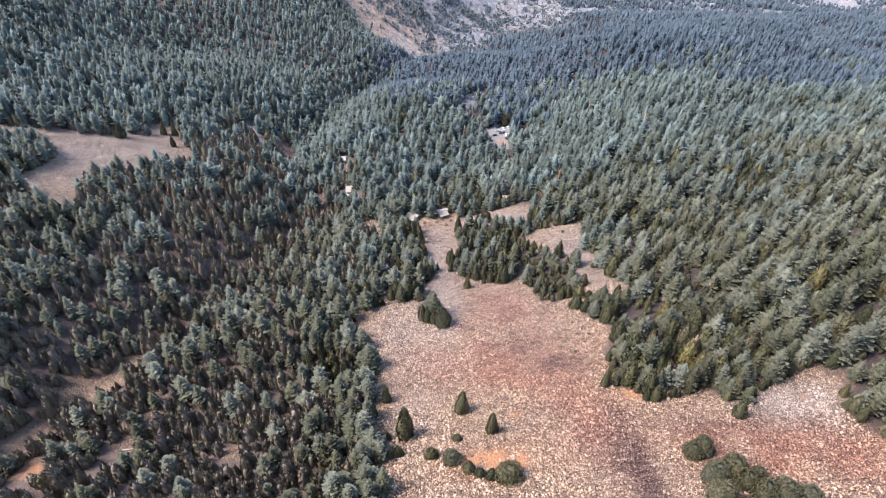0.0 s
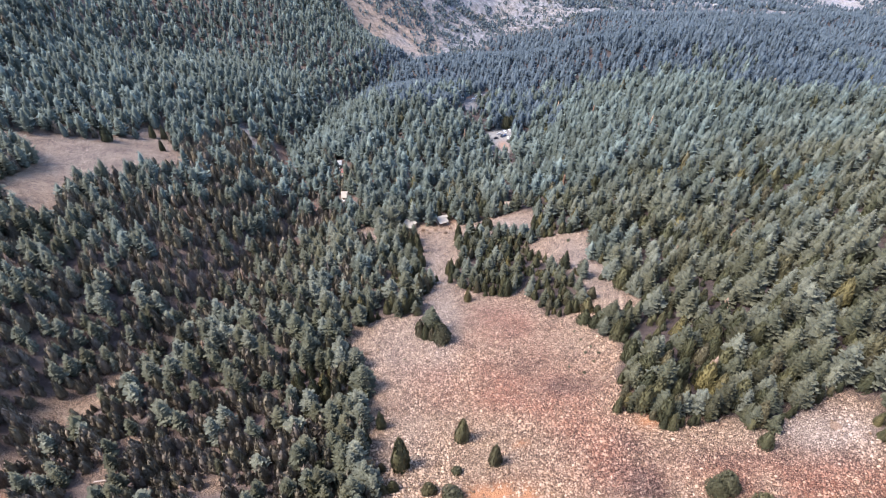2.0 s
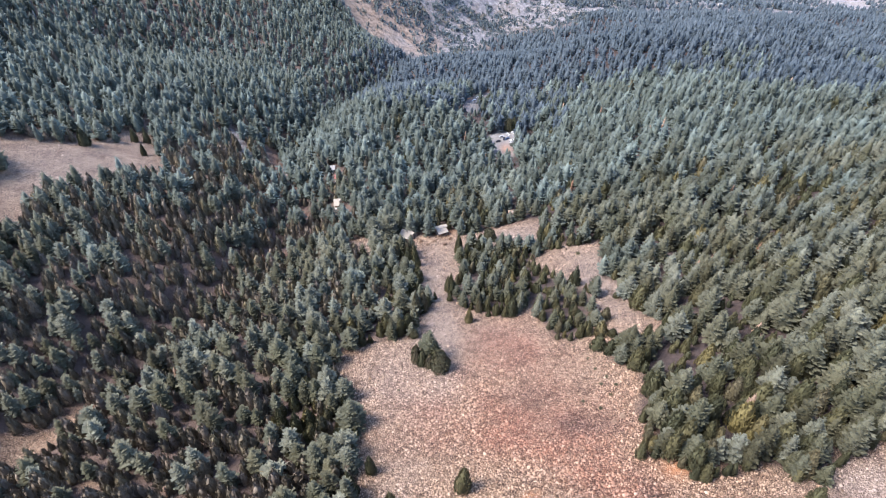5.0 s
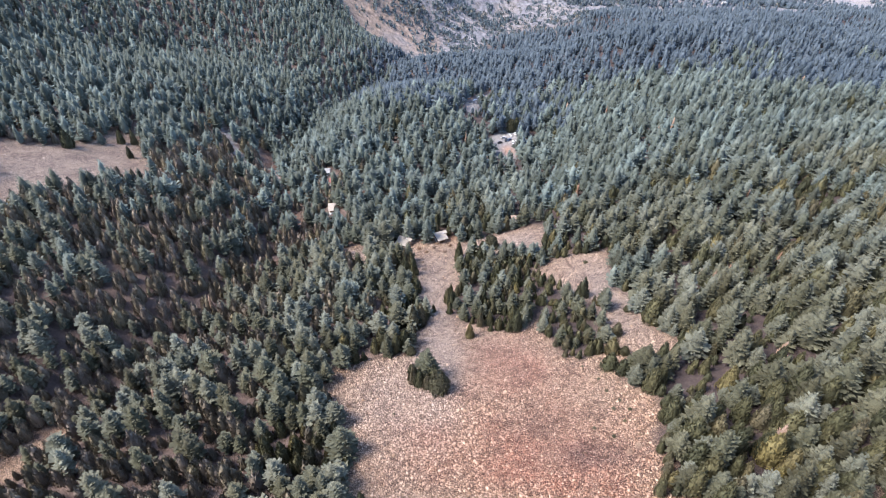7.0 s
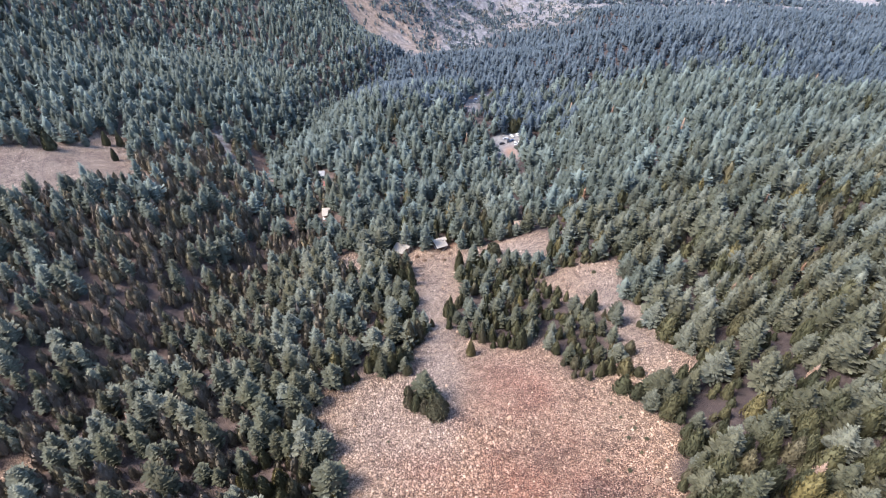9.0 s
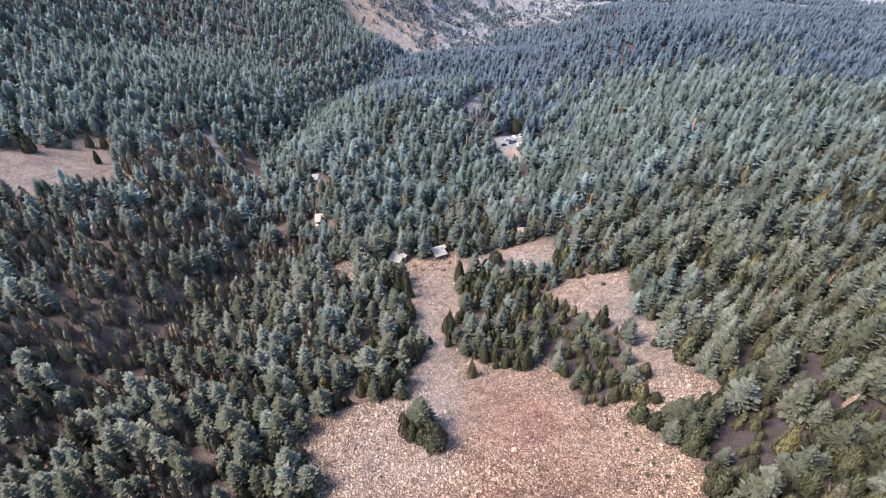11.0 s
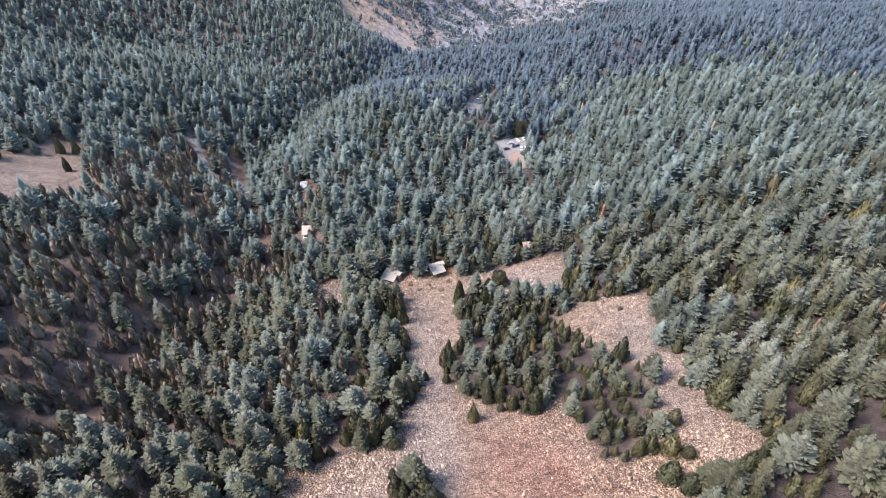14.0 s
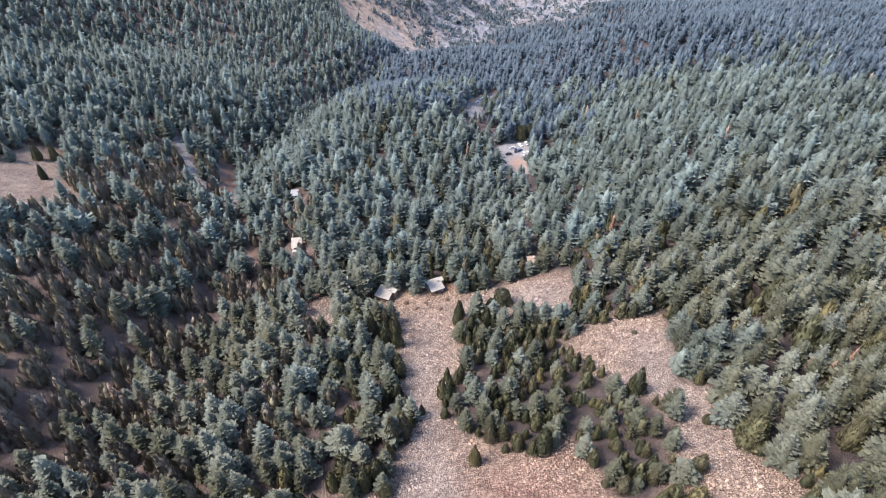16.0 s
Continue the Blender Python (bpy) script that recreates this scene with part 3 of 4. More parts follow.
def scatter(y0, y1, gap):
    """Jittered places over the wooded hillside between two lines of the plan."""
    xs, ys, row = [], [], 0
    y = y0
    while y < y1:
        w = half_width(y)
        line = np.arange(-w, w, gap) + (gap / 2 if row % 2 else 0)
        xs.append(line + rng.uniform(-0.42, 0.42, len(line)) * gap)
        ys.append(y + rng.uniform(-0.42, 0.42, len(line)) * gap)
        y += gap * 0.88
        row += 1
    xs, ys = np.concatenate(xs), np.concatenate(ys)
    keep = ~open_ground(xs, ys, 0.0)
    return xs[keep], ys[keep]


def species(x, y):
    """The share of junipers at a place: many by the near ravine, few on the far ridge."""
    west = np.clip((-x - 40) / 60, 0, 1) * np.clip((420 - y) / 120, 0, 1)
    return np.clip(0.25 + 0.14 * west + 0.16 * np.clip((260 - y) / 100, 0, 1) + 0.50 * np.clip((185 - y) / 50, 0, 1) * (x < -40) + 0.15 * swell(x, y, 26, 8), 0.05, 0.85) * (1 - 0.85 * np.clip((y - 330) / 60, 0, 1)) + 0.7 * np.exp(-((x + 160) / 38) ** 2 - ((y - 388) / 50) ** 2) + 0.42 * np.exp(-((x + 128) / 36) ** 2 - ((y - 295) / 70) ** 2) + 0.45 * np.exp(-((x + 165) / 30) ** 2 - ((y - 450) / 45) ** 2)


def grow(x, y):
    share = species(x, y)
    pick = rng.rand(len(x))
    z = height(x, y)
    rows = {"cedar": [], "juniper": [], "dead": []}
    tongue = np.exp(-((x - 33) / 38) ** 6 - ((y - 247) / 54) ** 6)       # small mixed trees on the tongue between the clearings
    share = np.clip(share + 0.22 * tongue + 0.45 * np.exp(-((x - 78) / 24) ** 2 - ((y - 145) / 22) ** 2), 0, 0.8)
    small = np.ones(x.shape)
    for yx, yy, yr in YOUNG:
        small = np.where(np.hypot(x - yx, y - yy) < yr, 0.42, small)
    big = (1.12 - 0.27 * tongue) * small + 0.18 * swell(x, y, 40, 9) + (0.16 * np.clip((y - 330) / 60, 0, 1) - 0.24 * np.clip((y - 560) / 160, 0, 1)) * small + 0.20 * np.clip((x - 40) / 40, 0, 1) * np.clip((420 - y) / 120, 0, 1) * (1 - tongue)
    for i in range(len(x)):
        b = big[i]
        if pick[i] < 0.007:
            h = rng.uniform(6, 11) * b
            rows["dead"].append((x[i], y[i], z[i] - 0.3, h, h * rng.uniform(0.13, 0.19), "cedar"))
        elif pick[i] < 0.007 + share[i]:
            h = rng.uniform(5, 12) * b
            rows["juniper"].append((x[i], y[i], z[i] - 0.3, h, h * rng.uniform(0.24, 0.33), "juniper"))
        else:
            h = (8 + 8 * rng.rand() ** 0.8) * b
            rows["cedar"].append((x[i], y[i], z[i] - 0.3, h, h * rng.uniform(0.25, 0.34) * (1 + 0.08 * min(1, max(0, (y[i] - 320) / 60)) + 0.25 * min(1, max(0, (y[i] - 560) / 160))), "cedar"))
    return rows


near_x, near_y = scatter(62, 345, 5.8)
thin = rng.rand(len(near_x)) < np.where((near_x < -60) & (near_y < 150), 0.2, np.where(near_x > 42, 0.30, np.where(near_x < -70, 0.13, 0.06)))
near_x, near_y = near_x[~thin], near_y[~thin]
near_rows = grow(near_x, near_y)
ex, ey = scatter(110, 330, 6.0)
fill = (ex > 45) & (rng.rand(len(ex)) < 0.05)
for a, b in zip(ex[fill], ey[fill]):
    h = rng.uniform(4.5, 8.5)
    near_rows["cedar"].append((a, b, float(height(a, b)) - 0.3, h, h * rng.uniform(0.3, 0.38), "cedar"))
tx, ty = scatter(205, 296, 4.2)
fill = (np.abs(tx - 30) < 32) & (rng.rand(len(tx)) < 0.42)
for a, b in zip(tx[fill], ty[fill]):
    h = rng.uniform(4.5, 8.5)
    near_rows["juniper"].append((a, b, float(height(a, b)) - 0.3, h, h * rng.uniform(0.26, 0.34), "juniper"))

# young junipers fill the ground between the cedars by the ravine
ux, uy = scatter(80, 430, 4.4)
keep = (ux < np.where(uy < 145, -26, -42) - 12 * swell(ux, uy, 30, 17)) & (rng.rand(len(ux)) < np.where(uy < 145, 0.62, 0.27))
for yx, yy, yr in YOUNG:
    keep &= np.hypot(ux - yx, uy - yy) > yr
ux, uy = ux[keep], uy[keep]
uz = height(ux, uy)
under = [(a, b, c - 0.2, h, h * rng.uniform(0.26, 0.36), "juniper") for a, b, c, h in zip(ux, uy, uz, rng.uniform(5.0, 10.5, len(ux)))]
mid_rows = grow(*scatter(345, 600, 7.7))
fx, fy = scatter(600, 1000, 8.2)
keep = fy < tree_line(fx, fy)
far_rows = grow(fx[keep], fy[keep])
fx, fy = scatter(1000, 1420, 10.5)
keep = (fy < tree_line(fx, fy)) | ((fx > 250) & (swell(fx, fy, 90, 12) > -0.1))
edge_rows = grow(fx[keep], fy[keep])
fx, fy = scatter(1420, 2150, 15.0)
keep = (fx > 330) & (0.75 * swell(fx, fy, 150, 12) + 0.45 * swell(fx, fy, 60, 13) > -0.28)
for what, rows in grow(fx[keep], fy[keep]).items():
    edge_rows[what] += [(x, y, z, h * 1.15, r * 1.5, kind) for x, y, z, h, r, kind in rows]

# The trees that stand round the rubble slope, one by one; the rest of the wood joined


def stem(h, r):
    bm = bmesh.new()
    bmesh.ops.create_cone(bm, cap_ends=True, segments=7, radius1=r * 0.075 + 0.05, radius2=0.03, depth=h * 0.9,
                          matrix=Matrix.Translation((0, 0, h * 0.45 - 0.4)))
    return bm


def make_tree(kind, variant, mat, name, label, group):
    """A tree one metre high at the origin, with its trunk and crown."""
    v, f = NEAR_CROWNS[kind][variant]
    top = new(name)
    tagged(top, label, "tree", group)
    part("trunk", stem(1.0, 1.0), BARK, top)
    me = sheet("crown", v * (1, 1, 0.97) + (0, 0, 0.03), f, mat, {"tint": np.zeros(len(v))})
    crown = new("crown", me)
    crown.parent = top
    return top


NEAR_CROWNS = crowns(21, 3)
LABELS = {"cedar": "blue-green cedar with layered needle boughs on the slope", "juniper": "dark olive juniper with a dense narrow crown",
          "dead": "dead conifer with rust-brown needles", "bush": "low rounded grey-green bush on the rubble"}
MATS = {"cedar": CEDAR, "juniper": JUNIPER, "dead": DEAD, "bush": BUSH}
KINDS = {"cedar": "cedar", "juniper": "juniper", "dead": "cedar", "bush": "bush"}
stock = {}


def plant(what, x, y, h, r, z=None, label=None):
    """One tree or bush of its own, copied from a stock of a few shapes."""
    variants = NEAR_CROWNS[KINDS[what]]
    i = rng.randint(len(variants))
    m = Matrix.LocRotScale((x, y, float(height(x, y)) - 0.3 if z is None else z), Euler((rng.uniform(-0.03, 0.03), rng.uniform(-0.03, 0.03), rng.rand() * 6.28)), None)
    name = {"bush": "bush", "cedar": "cedar_tree", "juniper": "juniper_tree", "dead": "dead_tree"}[what]
    if (what, i) not in stock:
        stock[what, i] = make_tree(KINDS[what], i, MATS[what], name, LABELS[what], "bushes on the rubble" if what == "bush" else "trees round the rubble slope")
        ob = stock[what, i]
        ob.matrix_basis = m
    else:
        ob = copy_thing(stock[what, i], m)
    ob.scale = (r, r, h)
    if label:
        ob["label"] = label
    return ob


close = []
for what, rows in near_rows.items():
    for row in rows:
        close.append((min(math.hypot((row[0] - 10) * 0.9, row[1] - 175), 0.8 * math.hypot(row[0] - 105, row[1] - 140)), what, row))
close.sort(key=lambda c: c[0])
for _, what, (x, y, z, h, r, kind) in close[:400]:
    plant(what, x, y, h, r, z)
rest = {"cedar": [], "juniper": [], "dead": []}
for _, what, row in close[400:]:
    rest[what].append(row)
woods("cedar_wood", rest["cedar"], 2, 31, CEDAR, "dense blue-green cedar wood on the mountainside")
west = [row for row in rest["juniper"] + mid_rows["juniper"] if row[0] < -42]
woods("juniper_wood", [row for row in rest["juniper"] if row[0] >= -42], 2, 32, JUNIPER, "dark olive junipers among the cedars")
woods("juniper_wood", west, 2, 42, BROWNED, "brown-olive junipers among the cedars of the ravine")
woods("juniper_wood", under, 1, 38, BROWNED, "brown-olive young junipers crowding the ravine side")
woods("dead_wood", rest["dead"] + mid_rows["dead"], 1, 33, DEAD, "rust-brown dead conifers scattered in the wood")
shade = np.random.RandomState(63)


def takes_haze(row):
    """Whether a cedar gets the haze-coloured needles: likelier towards the far eastern ridges."""
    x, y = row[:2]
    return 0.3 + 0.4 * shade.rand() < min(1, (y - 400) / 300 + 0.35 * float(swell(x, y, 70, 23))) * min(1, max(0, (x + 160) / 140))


mid_hazy, far_hazy = ([takes_haze(row) for row in rows] for rows in (mid_rows["cedar"], far_rows["cedar"]))
woods("cedar_wood", [row for row, hazy in zip(mid_rows["cedar"], mid_hazy) if not hazy], 1, 34, CEDAR, "dense cedar wood below the huts")
woods("cedar_wood", [row for row, hazy in zip(mid_rows["cedar"], mid_hazy) if hazy], 1, 44, HAZE_CEDAR, "dark old cedars round the car park")
woods("juniper_wood", [row for row in mid_rows["juniper"] if row[0] >= -42], 1, 35, JUNIPER, "dark junipers scattered below the huts")
woods("cedar_wood", [row for row, hazy in zip(far_rows["cedar"], far_hazy) if not hazy], 0, 36, CEDAR, "distant cedar wood on the ridges")
woods("cedar_wood", [row for row, hazy in zip(far_rows["cedar"], far_hazy) if hazy], 0, 45, HAZE_CEDAR, "dark old cedars on the distant eastern ridge")
woods("cedar_wood", edge_rows["cedar"] + [row[:5] + ("cedar",) for row in edge_rows["juniper"] + far_rows["juniper"]], -1, 39, HAZE_CEDAR, "cedar wood on the hills across the valley")

# low junipers on the ground between the cedars of the east wood
low = np.random.RandomState(91)
lx, ly = (a.ravel() + low.uniform(-2.2, 2.2, a.size) for a in np.meshgrid(np.arange(46, 230, 4.8), np.arange(112, 335, 4.8)))
keep = ~open_ground(lx, ly, 1.5) & (low.rand(len(lx)) < 0.34) & (lx < half_width(ly))
lx, ly = lx[keep], ly[keep]
woods("juniper_wood", [(a, b, c - 0.2, h, h * 0.34, "juniper") for a, b, c, h in zip(lx, ly, height(lx, ly), low.uniform(3.2, 6.5, len(lx)))],
      1, 40, JUNIPER, "low dark junipers on the ground under the cedars")

# Junipers and bushes that stand alone on the rubble: kind, x, y, height, radius
ALONE = [
    ("juniper", -13.9, 119.5, 13.8, 3.0), ("juniper", 6.8, 130, 9.6, 2.5), ("juniper", 17.3, 118, 9, 2.1), ("juniper", -22.3, 139.5, 7.5, 1.8),
    ("juniper", -20.2, 119, 4.2, 1.3), ("bush", 5, 115, 2.6, 1.9), ("juniper", -27, 125, 7, 1.8), ("juniper", 12.3, 220.6, 7, 1.7), ("bush", 9.2, 235, 2.6, 1.1),
    ("juniper", -15.6, 109.6, 5, 1.9), ("juniper", -18.6, 109, 3.6, 1.6), ("bush", -4, 107.4, 5, 2.5), ("bush", 3, 104.2, 5.5, 3.4),
    ("juniper", 8.4, 99.6, 4.5, 2.2), ("juniper", 12, 97.2, 3.6, 1.8), ("juniper", 15.6, 95.6, 4.6, 1.9), ("bush", 20.8, 94.6, 7.5, 4.6),
]
FOOT = [("bush", 79.6, 101, 6.0, 3.4), ("bush", 83.2, 102.4, 7.5, 3.7), ("bush", 82, 90.6, 9, 4.2), ("bush", 87.8, 92, 10, 4.8), ("bush", 90.5, 88.5, 7.5, 3.6), ("bush", 96, 92, 5.5, 2.3),
        ("bush", 80.6, 83, 8, 4.4), ("bush", 93.6, 84.4, 8, 4.3), ("bush", 99.4, 84, 8.5, 4.5), ("bush", 106, 83, 7, 3.9), ("juniper", 101.8, 118.2, 6.2, 2.2)]
CLUMP = [("cedar", -4.6, 196.5, 13, 4.2), ("juniper", -9.6, 194.6, 8.5, 2.1), ("juniper", -7.4, 192, 8, 1.9), ("juniper", -4.4, 190, 6.5, 1.8),
         ("bush", 0.2, 188.6, 11, 4.0), ("juniper", -11, 200, 4, 1.3), ("juniper", -2, 193.6, 7.5, 2.4)]
GAP = [("cedar", 64.4, 210.5, 7.2, 3.0), ("juniper", 69.4, 213, 5.5, 2.1), ("juniper", 60, 204.4, 6.5, 2.2), ("juniper", 65, 202.5, 6.5, 2.7), ("bush", 69.2, 200.6, 4.4, 2.0),
       ("juniper", 62, 194, 7, 2.9), ("juniper", 65.5, 190, 6, 2.4), ("bush", 78, 229.3, 3.4, 1.7), ("cedar", 82.6, 229, 10, 4.4), ("juniper", 85, 220.5, 10, 3.9),
       ("bush", 70.5, 273, 1.8, 1.1)]
FRONT = [("juniper", 3.4, 249, 7.5, 1.9), ("juniper", 5.4, 246.4, 7, 2.2), ("cedar", 7.6, 243.4, 5.5, 2.3), ("bush", 11, 246, 2.4, 1.0), ("cedar", 16, 243, 6.5, 2.0),
         ("cedar", 18.6, 233, 8, 2.3), ("juniper", 5, 258, 5, 1.2), ("cedar", 10, 281, 8, 3.2), ("juniper", 9, 292, 10, 2.0), ("juniper", 31.5, 223, 9, 2.5),
         ("cedar", -6, 238.5, 9.5, 2.6), ("juniper", -3, 241, 4, 1.0), ("juniper", -8.6, 232, 10, 2.6), ("juniper", -11.4, 229, 11, 2.4), ("juniper", -14.5, 216, 9, 2.3),
         ("juniper", -17.6, 213.4, 8.5, 2.0), ("bush", -11.6, 211.2, 5, 2.0), ("juniper", -15, 288, 8, 2.3), ("juniper", -19, 291, 8.5, 2.2), ("juniper", -24, 286, 8, 2.2),
         ("juniper", -13.6, 279, 10, 2.3)]
UPPER = [("cedar", 36, 287, 9, 3.0), ("cedar", 41, 286, 8.5, 2.9), ("cedar", 46, 284, 9, 3.0), ("cedar", 50, 279, 8, 2.7), ("cedar", 31, 284, 9, 2.8), ("juniper", 26, 287, 7, 2.0),
         ("bush", 27, 302, 9, 4.2), ("juniper", 18, 295, 8, 2.2), ("juniper", 22, 296, 7.5, 2.4), ("juniper", 10.5, 297, 7, 1.5), ("juniper", 14, 284, 8, 2.2), ("juniper", 20, 289, 8, 2.3),
         ("cedar", 40.6, 323.5, 7, 2.6), ("cedar", 46, 325, 8, 2.8), ("cedar", -43, 314.5, 6.5, 2.6), ("cedar", -34, 305, 8.5, 3.2), ("cedar", -31.5, 300, 8.5, 3.4), ("cedar", -36.5, 298, 7.5, 3.0), ("juniper", -29, 293, 8, 2.2), ("juniper", -33, 290, 8, 2.3)]
CAR_TREE = [("bush", 57.6, 501, 12, 4.2), ("juniper", 62, 503, 9, 2.8)]
WEST = [("juniper", -202, 392, 7, 1.8), ("juniper", -212.5, 420, 9, 2.2), ("juniper", -219, 416, 8, 2.4), ("cedar", -226, 407, 8, 2.8), ("juniper", -238, 391, 10, 3.6)]
for what, x, y, h, r in ALONE + FOOT + CLUMP + GAP + FRONT + UPPER + WEST + CAR_TREE:
    plant(what, x, y, h * (1.36 if what != "bush" else 0.95), r * (1.32 if what != "bush" else 1.05))

# A fringe of dark junipers where the wood meets the rubble
fringe = random.Random(19)
for (ax, ay), (bx, by) in zip(SCREE, SCREE[1:]):
    span = math.hypot(bx - ax, by - ay)
    for k in range(int(span / 3.6)):
        t = (k + fringe.random()) / max(1, int(span / 3.6))
        off = 1.0 if ax > 50 and ay < 160 else 2.0
        x, y = ax + (bx - ax) * t - (by - ay) / span * off, ay + (by - ay) * t + (bx - ax) / span * off
        east = 50 < x < 140 and y < 215
        if 110 < y < (272 if x < 14 else 300) and fringe.random() < (0.7 if east else 0.4) and not inside(SCREE, np.array([x]), np.array([y]))[0]:
            h = fringe.uniform(5, 8.5) if east else fringe.uniform(4.5, 9)
            plant("juniper", x, y, h, h * fringe.uniform(0.22, 0.28))
for (ax, ay), (bx, by) in zip(EAST_EDGE, EAST_EDGE[1:]):
    span = math.hypot(bx - ax, by - ay)
    for k in range(int(span / 5.0)):
        t, off = (k + fringe.random()) / max(1, int(span / 5.0)), fringe.uniform(4.5, 8.0)
        x, y = ax + (bx - ax) * t - (by - ay) / span * off, ay + (by - ay) * t + (bx - ax) / span * off
        if 58 < x < 145 and y < 215 and not inside(SCREE, np.array([x]), np.array([y]))[0]:
            h = fringe.uniform(9, 14)
            plant("cedar", x, y, h, h * fringe.uniform(0.26, 0.34))
for x, y, h in ((96, 149, 15), (117, 243, 9), (121, 240, 8), (113, 246, 8), (125, 247, 9), (101, 197, 7), (-100, 292, 8), (-62, 262, 8)):
    plant("dead", x, y, h, h * 0.17)
for x, y, h, r in ((-4, 308, 1.6, 1.3), (-8, 304, 1.3, 1.2), (2, 303, 1.5, 1.4), (-12, 309, 1.4, 1.0), (5, 310, 1.3, 1.2), (128, 125, 0.9, 2.0), (58, 153, 0.8, 1.6), (61, 155, 1.0, 1.2)):
    v, f = NEAR_CROWNS["bush"][rng.randint(3)]
    dry = new("dry_shrub", sheet("dry_shrub", v * (r, r, h), f, DEAD, {"tint": np.full(len(v), rng.rand())}))
    dry.location = (x, y, float(height(x, y)) - 0.1)
    tagged(dry, "dry brown shrub on the rubble", "shrub", "dry shrubs")

# Olive tufts along the eastern side of the rubble
tuft = np.random.RandomState(83)
for x, y in ((61, 176), (63, 171), (58, 181), (60, 166), (57, 188), (55, 160), (50, 164), (65, 197), (72, 198), (58, 172), (53, 196), (-16, 178)):
    v, f = NEAR_CROWNS["bush"][tuft.randint(3)]
    r = tuft.uniform(0.5, 0.9)
    low_bush = new("tuft", sheet("tuft", v * (r, r, r * 1.1), f, BUSH, {"tint": np.full(len(v), tuft.rand())}))
    low_bush.location = (x, y, float(height(x, y)) - 0.1)
    tagged(low_bush, "small olive tuft of scrub on the rubble", "shrub", "tufts on the rubble")

# ---------------------------------------------------------------- huts
ROOF = plain("pale roof sheet", (0.27, 0.235, 0.19), 0.6, scale=1.2, spread=0.2)
WHITE_ROOF = plain("weathered white roof", (0.25, 0.245, 0.235), 0.6, scale=1.2, spread=0.15)
RED_ROOF = plain("faded red roof", (0.20, 0.08, 0.065), 0.7, scale=1.5)
PLANK = plain("grey-brown boards", (0.22, 0.16, 0.12), 0.85, scale=3.0, spread=0.35)
STONEWALL = plain("rendered wall", (0.42, 0.36, 0.31), 0.9, scale=1.5, spread=0.2)
DARK_GLASS, _, b_ = material("window glass", 0.1)
b_.inputs["Base Color"].default_value = (0.02, 0.025, 0.03, 1)
CONCRETE = plain("concrete", (0.40, 0.38, 0.36), 0.9, scale=1.0)


def slab(cx, cy, cz, sx, sy, sz, bevel=0.03):
    bm = bmesh.new()
    bmesh.ops.create_cube(bm, size=1, matrix=Matrix.Translation((cx, cy, cz)) @ Matrix.Diagonal((sx, sy, sz, 1)))
    if bevel:
        bmesh.ops.bevel(bm, geom=bm.edges[:], offset=bevel, segments=1, affect="EDGES")
    return bm


def walls(w, d, back, front, thick=0.18):
    """Four walls round a room with an open top that slopes from the back to the front."""
    bm = bmesh.new()
    rings = []
    for k in (0.0, thick):
        for top in (False, True):
            ring = []
            for sx, sy in ((-1, -1), (1, -1), (1, 1), (-1, 1)):
                z = (front if sy < 0 else back) if top else -1.2
                ring.append(bm.verts.new((sx * (w / 2 - k), sy * (d / 2 - k), z)))
            rings.append(ring)
    lo, hi, ilo, ihi = rings
    for a, b, flip in ((lo, hi, False), (ilo, ihi, True), (hi, ihi, False)):
        for i in range(4):
            j = (i + 1) % 4
            q = [a[i], a[j], b[j], b[i]]
            bm.faces.new(q[::-1] if flip else q)
    return bm


def ribbed(w, d):
    """A roof sheet with raised ribs from eave to ridge, one closed skin."""
    bm = bmesh.new()
    line = []
    for i in range(9):
        c = -w / 2 + 0.15 + i * (w - 0.3) / 8
        line += [(c - 0.08, 0.08), (c - 0.04, 0.15), (c + 0.04, 0.15), (c + 0.08, 0.08)]
    line = line + [(w / 2, -0.08), (-w / 2, -0.08)]
    rows = [[bm.verts.new((a, s * d / 2, b)) for a, b in line] for s in (-1, 1)]
    for i in range(len(line)):
        j = (i + 1) % len(line)
        bm.faces.new((rows[0][i], rows[0][j], rows[1][j], rows[1][i]))
    bm.faces.new(rows[0][::-1])
    bm.faces.new(rows[1])
    bmesh.ops.recalc_face_normals(bm, faces=bm.faces[:])
    return bm


